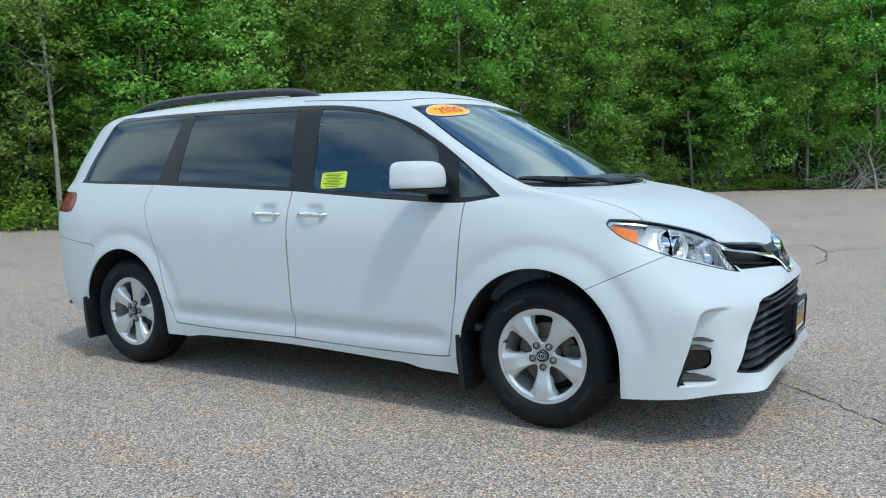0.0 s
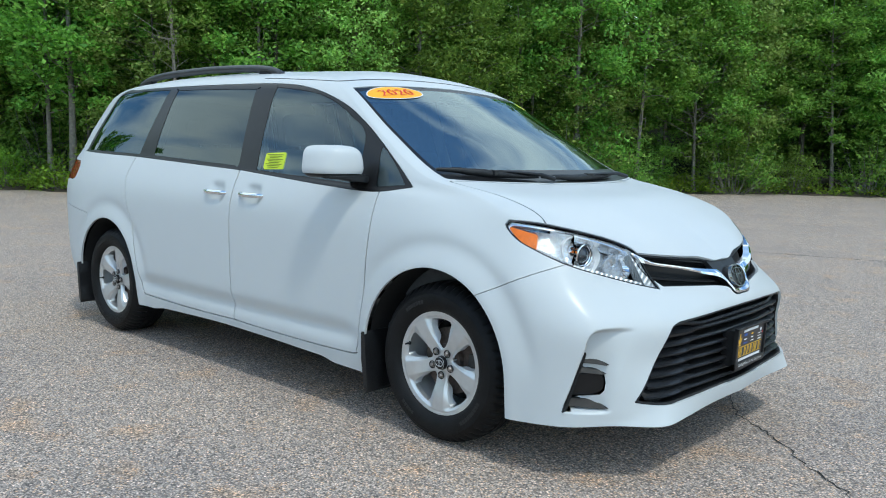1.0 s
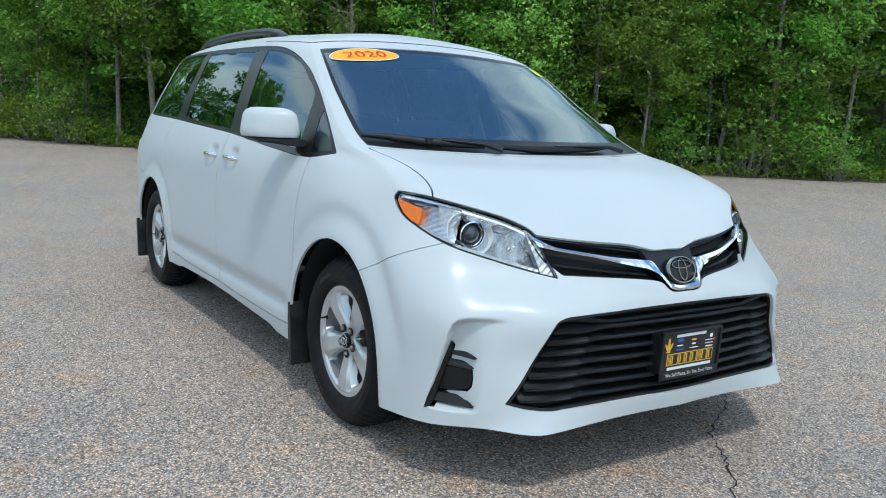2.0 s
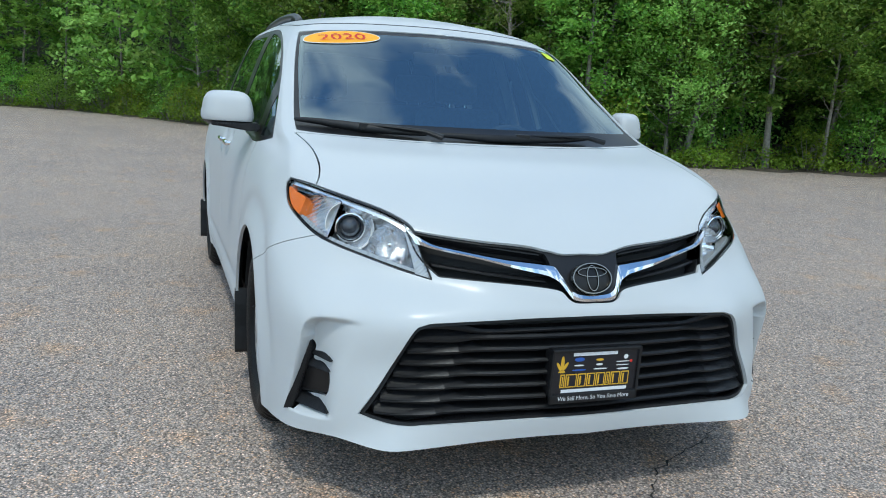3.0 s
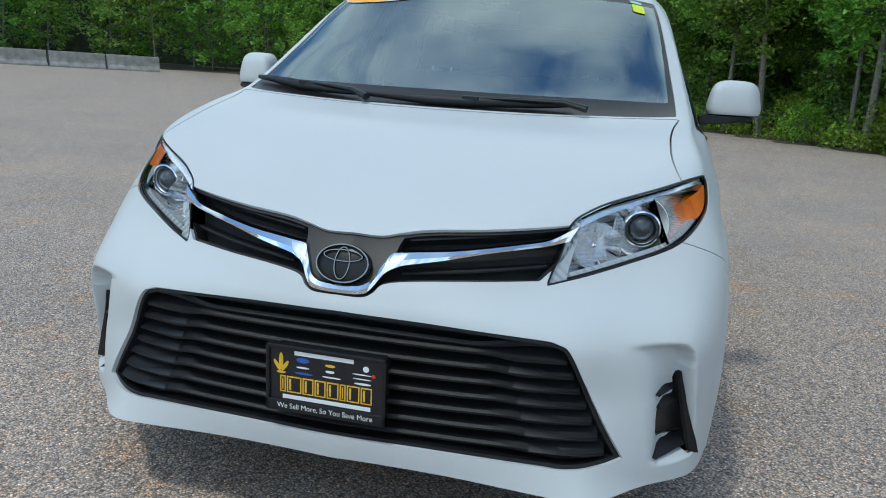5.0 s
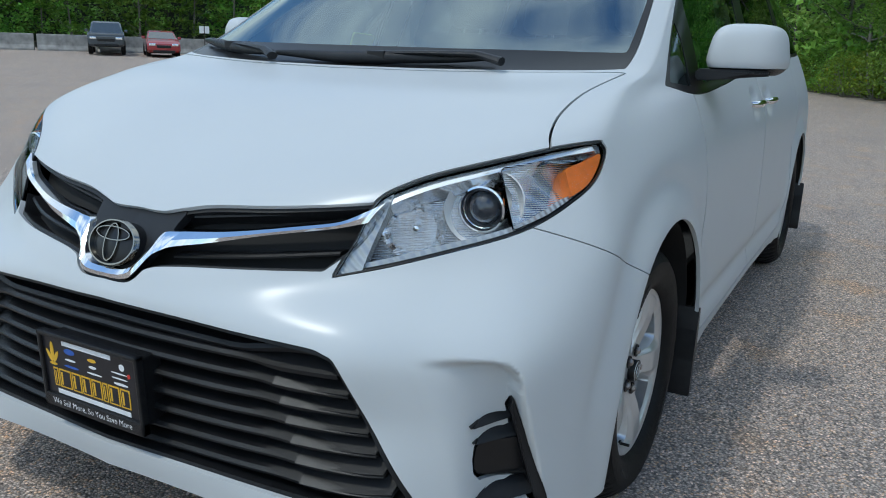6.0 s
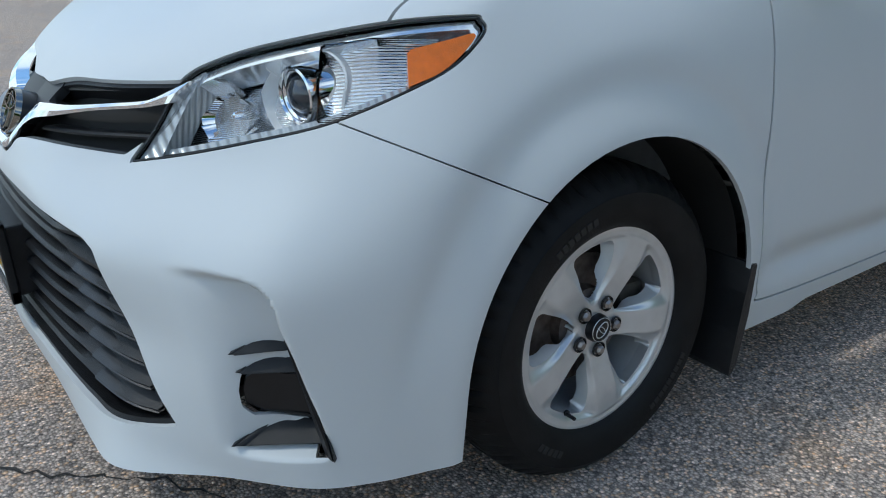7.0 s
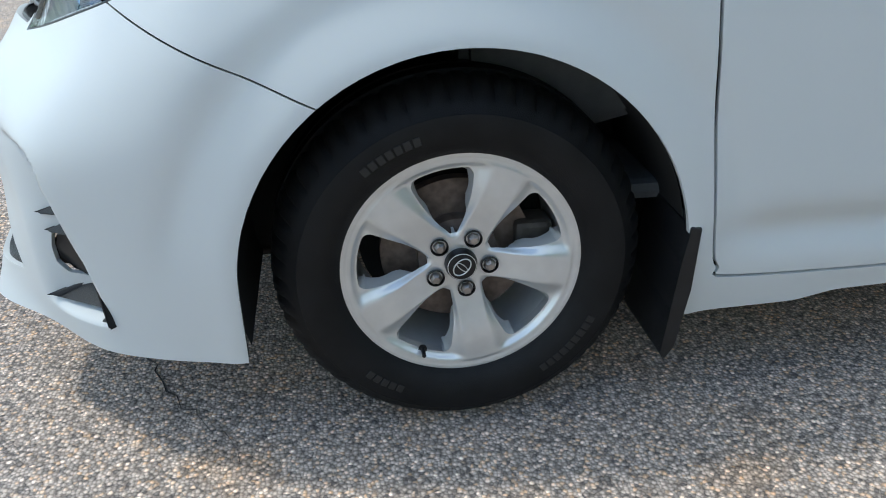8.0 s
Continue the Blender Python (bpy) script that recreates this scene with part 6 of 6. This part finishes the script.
tagged(part("backdrop", bm, material("wood_shade", (.018, .032, .012), .95, vary=.7, scale=1.8, bump=1.0, bump_scale=6), smooth=60), "dark green sheet behind the trees, coloured as the wood's shaded depth", "backdrop", kind="structure")


# dead tree, brush pile, fallen stems
def dead_tree(seed, height, at, label, name="dead_tree"):
    rng = np.random.default_rng(seed)
    bm = bmesh.new()
    spine = [Vector((.08 * math.sin(5 * s), .06 * math.cos(4 * s), height * s - .1)) for s in np.linspace(0, 1, 9)]
    tube(bm, spine, [.075 * (1 - .9 * s) for s in np.linspace(0, 1, 9)], 7)
    for k in range(44):
        s = rng.uniform(.35, .98)
        f = s * 8
        j = min(int(f), 7)
        root = spine[j].lerp(spine[j + 1], f - j)
        ang, L = rng.uniform(0, 2 * math.pi), rng.uniform(.5, 1.5) * (1.25 - s)
        tip = root + Vector((math.cos(ang) * L, math.sin(ang) * L, L * rng.uniform(.2, .9)))
        pts = limb(bm, root, tip, .014, .004, rng, .05)
        for q in range(2):
            limb(bm, pts[2 + q], pts[2 + q] + Vector(rng.normal(0, .22, 3)) + Vector((0, 0, .15)), .006, .002, rng, .02, 3)
    ob = part(name, bm, DEAD, None, "", smooth=60)
    ob.location = at
    return tagged(ob, label, "dead tree")


dead_tree(31, 8.2, (-17.3, 7.6, 0), "bare bleached dead tree at the edge of the wood")
dead_tree(32, 10, (-12.2, 25.0, 0), "thin bare grey stem among the green trees")
dead_tree(33, 10, (-3.7, 31, 0), "thin bare grey stem among the green trees")


def brush_pile(at):
    rng = np.random.default_rng(41)
    bm = bmesh.new()
    for k in range(70):
        a = Vector((rng.normal(0, 1.1), rng.normal(0, .5), 0))
        b = a + Vector((rng.normal(0, 1.2), rng.normal(0, .6), rng.uniform(.2, 2.6)))
        limb(bm, a, b, rng.uniform(.012, .05), .006, rng, .12)
    ob = part("brush_pile", bm, DEAD, None, smooth=60)
    ob.location = at
    return tagged(ob, "tangled pile of bleached dead branches on the asphalt edge", "brush pile", kind="stuff")


brush_pile((-1.0, 30.6, 0))
for k, (x, y, rz) in enumerate(((-15.0, 16.2, 20), (-13.6, 18.6, 75), (-15.4, 12.2, 50))):
    rng2 = np.random.default_rng(60 + k)
    bm = bmesh.new()
    limb(bm, (0, 0, -.1), (.5, .9, 3.8), .09, .04, rng2, .08, 7)
    limb(bm, (.25, .45, 1.9), (-.6, .9, 3.2), .03, .008, rng2, .05)
    limb(bm, (.1, .25, 1.0), (.9, -.2, 2.2), .02, .005, rng2, .05)
    ob = part("leaning_trunk", bm, BARK, None, smooth=60)
    ob.matrix_basis = pose(x, y, 0, 0, 0, rz)
    tagged(ob, "leaning grey bare trunk at the edge of the wood", "trunk")


# ---- far side of the lot: barriers, lamp post, sign and parked vehicles ----
CONCRETE = material("weathered_concrete", (.30, .29, .27), .9, vary=.3, scale=2.5, bump=.5, bump_scale=40)


def barrier_block():
    t = empty("concrete_barrier", "weathered grey concrete barrier block at the edge of the lot", "barrier", "barrier blocks")
    bm = bmesh.new()
    prism(bm, [(-.3, 0), (.3, 0), (.3, .12), (.17, .35), (.12, 1.0), (-.12, 1.0), (-.17, .35), (-.3, .12)], "x", -1.68, 1.68)
    bmesh.ops.bevel(bm, geom=bm.edges[:], offset=.02, segments=1, affect="EDGES")
    part("block", bm, CONCRETE, t)
    bm = bmesh.new()
    tube(bm, [(-1.0, 0, .98), (-1.0, 0, 1.05), (-.8, 0, 1.05), (-.8, 0, .98)], .012, 6)
    part("lifting_loop", bm, DARK_STEEL, t)
    return t


a, b = Vector((-46.5, -32)), Vector((-10, -59.5))
count = 13
first = barrier_block()
for k in range(count):
    p = a.lerp(b, (k + .5) / count)
    m = pose(p.x, p.y, float(ground_z(p.x, p.y)) - .02, 0, 0, math.degrees(math.atan2(b.y - a.y, b.x - a.x)) + (.8 if k % 3 else -1.1))
    if k == 0:
        first.matrix_basis = m
    else:
        copy_thing(first, m)

post = empty("lamp_post", "white steel lamp post on a round concrete pier", "lamp post", at=(-14.3, -33.3, float(ground_z(-14.3, -33.3))))
bm = bmesh.new()
lathe(bm, [(.0001, .75), (.27, .75), (.30, .72), (.31, 0)], 32, "z")
part("pier", bm, CONCRETE, post, "round concrete pier", smooth=40)
bm = bmesh.new()
tube(bm, [(0, 0, .75), (0, 0, 9.0)], [.10, .07], 12)
part("pole", bm, material("white_pole_paint", (.75, .76, .76), .45, vary=.08, scale=3), post, smooth=60)
bm = bmesh.new()
box(bm, (-.17, -.17, .75), (.17, .17, .79), .01)
part("base_plate", bm, DARK_STEEL, post)

sign = empty("sign_post", "thin post with two small white sign plates", "sign", at=(-37.3, -38.4, float(ground_z(-37.3, -38.4))))
bm = bmesh.new()
tube(bm, [(0, 0, 0), (0, 0, 1.75)], .03, 8)
part("post", bm, DARK_STEEL, sign)
for off in (-.17, .17):
    bm = bmesh.new()
    box(bm, (-.14, -.012, 1.35), (.14, .012, 1.8), .01)
    p = part("sign_plate", bm, WHITE_INK, sign)
    p.matrix_basis = pose(off * .72, off * -.7, 0, 0, 0, -44)


def parked(name, label, category, paint, at, heading, length, width, profile, roof, clear, wheel_r, axles):
    """A parked vehicle: body from its side profile, a tapering cabin, panes, lamps, bumpers and wheels."""
    t = empty(name, label, category)
    bm = bmesh.new()
    prism(bm, profile, "y", -width / 2, width / 2)
    bmesh.ops.bevel(bm, geom=bm.edges[:], offset=.07, segments=3, affect="EDGES")
    part("body", bm, paint, t, smooth=40)
    x0, x1, x2, x3, zb, zt = roof
    def cab(bm, grow, lo, hi):
        w0, w1 = width / 2 - .06 + grow, width / 2 - .20 + grow
        vs = []
        for z in (lo, hi):
            u = (z - zb) / (zt - zb)
            w = w0 + (w1 - w0) * u
            xa, xb = x0 + (x1 - x0) * u - grow, x3 + (x2 - x3) * u + grow
            vs.append([bm.verts.new(v) for v in ((xa, -w, z), (xb, -w, z), (xb, w, z), (xa, w, z))])
        l, h = vs
        bm.faces.new(l[::-1]), bm.faces.new(h)
        for k in range(4):
            bm.faces.new((l[k - 1], l[k], h[k], h[k - 1]))
    bm = bmesh.new()
    cab(bm, 0, zb - .05, zt)
    bmesh.ops.bevel(bm, geom=bm.edges[:], offset=.05, segments=3, affect="EDGES")
    part("cabin", bm, paint, t, smooth=40)
    u0, u1 = zb + .04, zt - .09
    def face(name, q, out):
        bm = bmesh.new()
        vs = [bm.verts.new(p) for p in q]
        f = bm.faces.new(vs)
        r = bmesh.ops.extrude_face_region(bm, geom=[f])
        bmesh.ops.translate(bm, vec=Vector(out), verts=[v for v in r["geom"] if isinstance(v, bmesh.types.BMVert)])
        part(name, bm, DARK_PANE, t)
    def wx(z, front):
        u = (z - zb) / (zt - zb)
        return (x3 + (x2 - x3) * u) if front else (x0 + (x1 - x0) * u)
    def wy(z):
        u = (z - zb) / (zt - zb)
        return (width / 2 - .06) * (1 - u) + (width / 2 - .20) * u
    face("windshield", [(wx(u0, 1), -wy(u0) + .08, u0), (wx(u0, 1), wy(u0) - .08, u0), (wx(u1, 1), wy(u1) - .08, u1), (wx(u1, 1), -wy(u1) + .08, u1)], (.012, 0, .006))
    face("rear_window", [(wx(u0, 0), -wy(u0) + .1, u0), (wx(u0, 0), wy(u0) - .1, u0), (wx(u1, 0), wy(u1) - .1, u1), (wx(u1, 0), -wy(u1) + .1, u1)], (-.012, 0, .006))
    mid = (x0 + x3) / 2 - .1
    for s in (1, -1):
        for p, q in ((wx(u0, 0) + .12, mid - .05), (mid + .05, wx(u0, 1) - .14)):
            k = (wx(u1, 1) - wx(u0, 1)) if q > mid else 0
            j = (wx(u1, 0) - wx(u0, 0)) if p < mid - .1 else 0
            face("side_window", [(p, s * wy(u0), u0), (q, s * wy(u0), u0), (q + k, s * wy(u1), u1), (p + j, s * wy(u1), u1)], (0, s * .012, 0))
        for ax in axles:
            bm = bmesh.new()
            lathe(bm, [(wheel_r * .62, .0), (wheel_r * .7, .03), (wheel_r * .96, .02), (wheel_r, -.03), (wheel_r, -.20), (wheel_r * .6, -.22)], 28)
            wheel = part("wheel", bm, RUBBER, t, smooth=40)
            wheel.matrix_basis = pose(ax, s * (width / 2 - .0), wheel_r, 0, 0, 0 if s > 0 else 180)
            bm = bmesh.new()
            lathe(bm, [(.0001, -.02), (wheel_r * .2, -.01), (wheel_r * .3, -.04), (wheel_r * .62, .0)], 10)
            part("rim", bm, ALLOY, wheel)
            # body left uncut: a flat black disc stands in for the shaded wheel opening
            bm = bmesh.new()
            lathe(bm, [(.0001, .004), (wheel_r * 1.15, .004)], 28)
            hole = part("arch_shade_disc", bm, CAVITY, t)
            hole.matrix_basis = pose(ax, s * (width / 2 + .002), wheel_r + .03, 0, 0, 0 if s > 0 else 180)
        bm = bmesh.new()
        box(bm, (length / 2 - .22, s * (width / 2 - .28) - .18, clear + .42), (length / 2 + .01, s * (width / 2 - .28) + .18, clear + .56), .04)
        part("headlight", bm, SILVER, t)
        bm = bmesh.new()
        box(bm, (-length / 2 - .01, s * (width / 2 - .2) - .12, clear + .45), (-length / 2 + .15, s * (width / 2 - .2) + .12, clear + .65), .03)
        part("tail_light", bm, RED, t)
        bm = bmesh.new()
        box(bm, (wx(u0, 1) - .45, s * (width / 2 + .10) - .10, zb + .02), (wx(u0, 1) - .30, s * (width / 2 + .10) + .10, zb + .18), .04)
        part("door_mirror", bm, paint, t)
    bm = bmesh.new()
    box(bm, (length / 2 - .1, -width / 2 + .5, clear + .30), (length / 2 + .015, width / 2 - .5, clear + .46), .03)
    part("grille", bm, BLACK_TRIM, t)
    bm = bmesh.new()
    box(bm, (length / 2 - .1, -width / 2 + .3, clear + .05), (length / 2 + .02, width / 2 - .3, clear + .18), .03)
    part("lower_intake", bm, BLACK_PLASTIC, t)
    t.matrix_basis = pose(at[0], at[1], float(ground_z(*at)), 0, 0, heading)
    return t


DARK_PANE = material("parked_car_glass", (.05, .06, .065), .06, coat=1, vary=.1)
MAROON = material("dark_red_paint", (.16, .012, .014), .3, coat=1, vary=.05)
SCARLET = material("red_paint", (.30, .012, .016), .3, coat=1, vary=.05)
SLATE = material("slate_blue_paint", (.03, .04, .05), .3, coat=1, vary=.1)
suv_side = [(-2.2, .3), (-1.9, .22), (1.9, .22), (2.25, .32), (2.25, .75), (2.1, .9), (1.25, 1.05), (-2.1, 1.08), (-2.22, .8)]
sedan_side = [(-2.25, .28), (-1.9, .2), (1.9, .2), (2.28, .3), (2.28, .65), (2.1, .8), (1.1, .98), (-1.6, 1.0), (-2.2, .92)]
truck_side = [(-2.9, .55), (-2.6, .42), (2.5, .42), (2.9, .5), (2.9, 1.05), (2.75, 1.2), (1.5, 1.28), (-2.88, 1.3)]
parked("parked_crossover", "dark red parked crossover with silver wheels", "car", MAROON, (-24.0, -46.9), 18, 4.5, 1.86, suv_side, (-2.1, -1.75, .35, 1.2, 1.02, 1.66), .2, .36, (1.38, -1.32))
parked("parked_sedan", "red parked car by the concrete barrier", "car", SCARLET, (-32.6, -37.2), 52, 4.55, 1.8, sedan_side, (-1.9, -1.1, .1, 1.05, .96, 1.46), .18, .33, (1.38, -1.35))
parked("parked_pickup", "dark slate parked pickup facing the lot", "pickup", SLATE, (-31.0, -39.9), 50, 5.4, 1.92, [(p * .93, q) for p, q in truck_side], (-1.0, -.8, .55, 1.35, 1.22, 1.85), .42, .40, (1.75, -1.7))
parked("parked_pickup", "white parked pickup with silver wheels", "pickup", material("white_car_paint", (.72, .73, .74), .3, coat=1, vary=.03), (-17.2, -52.0), 22, 5.8, 2.0, truck_side, (-1.0, -.8, .55, 1.4, 1.24, 1.9), .42, .41, (1.85, -1.8))
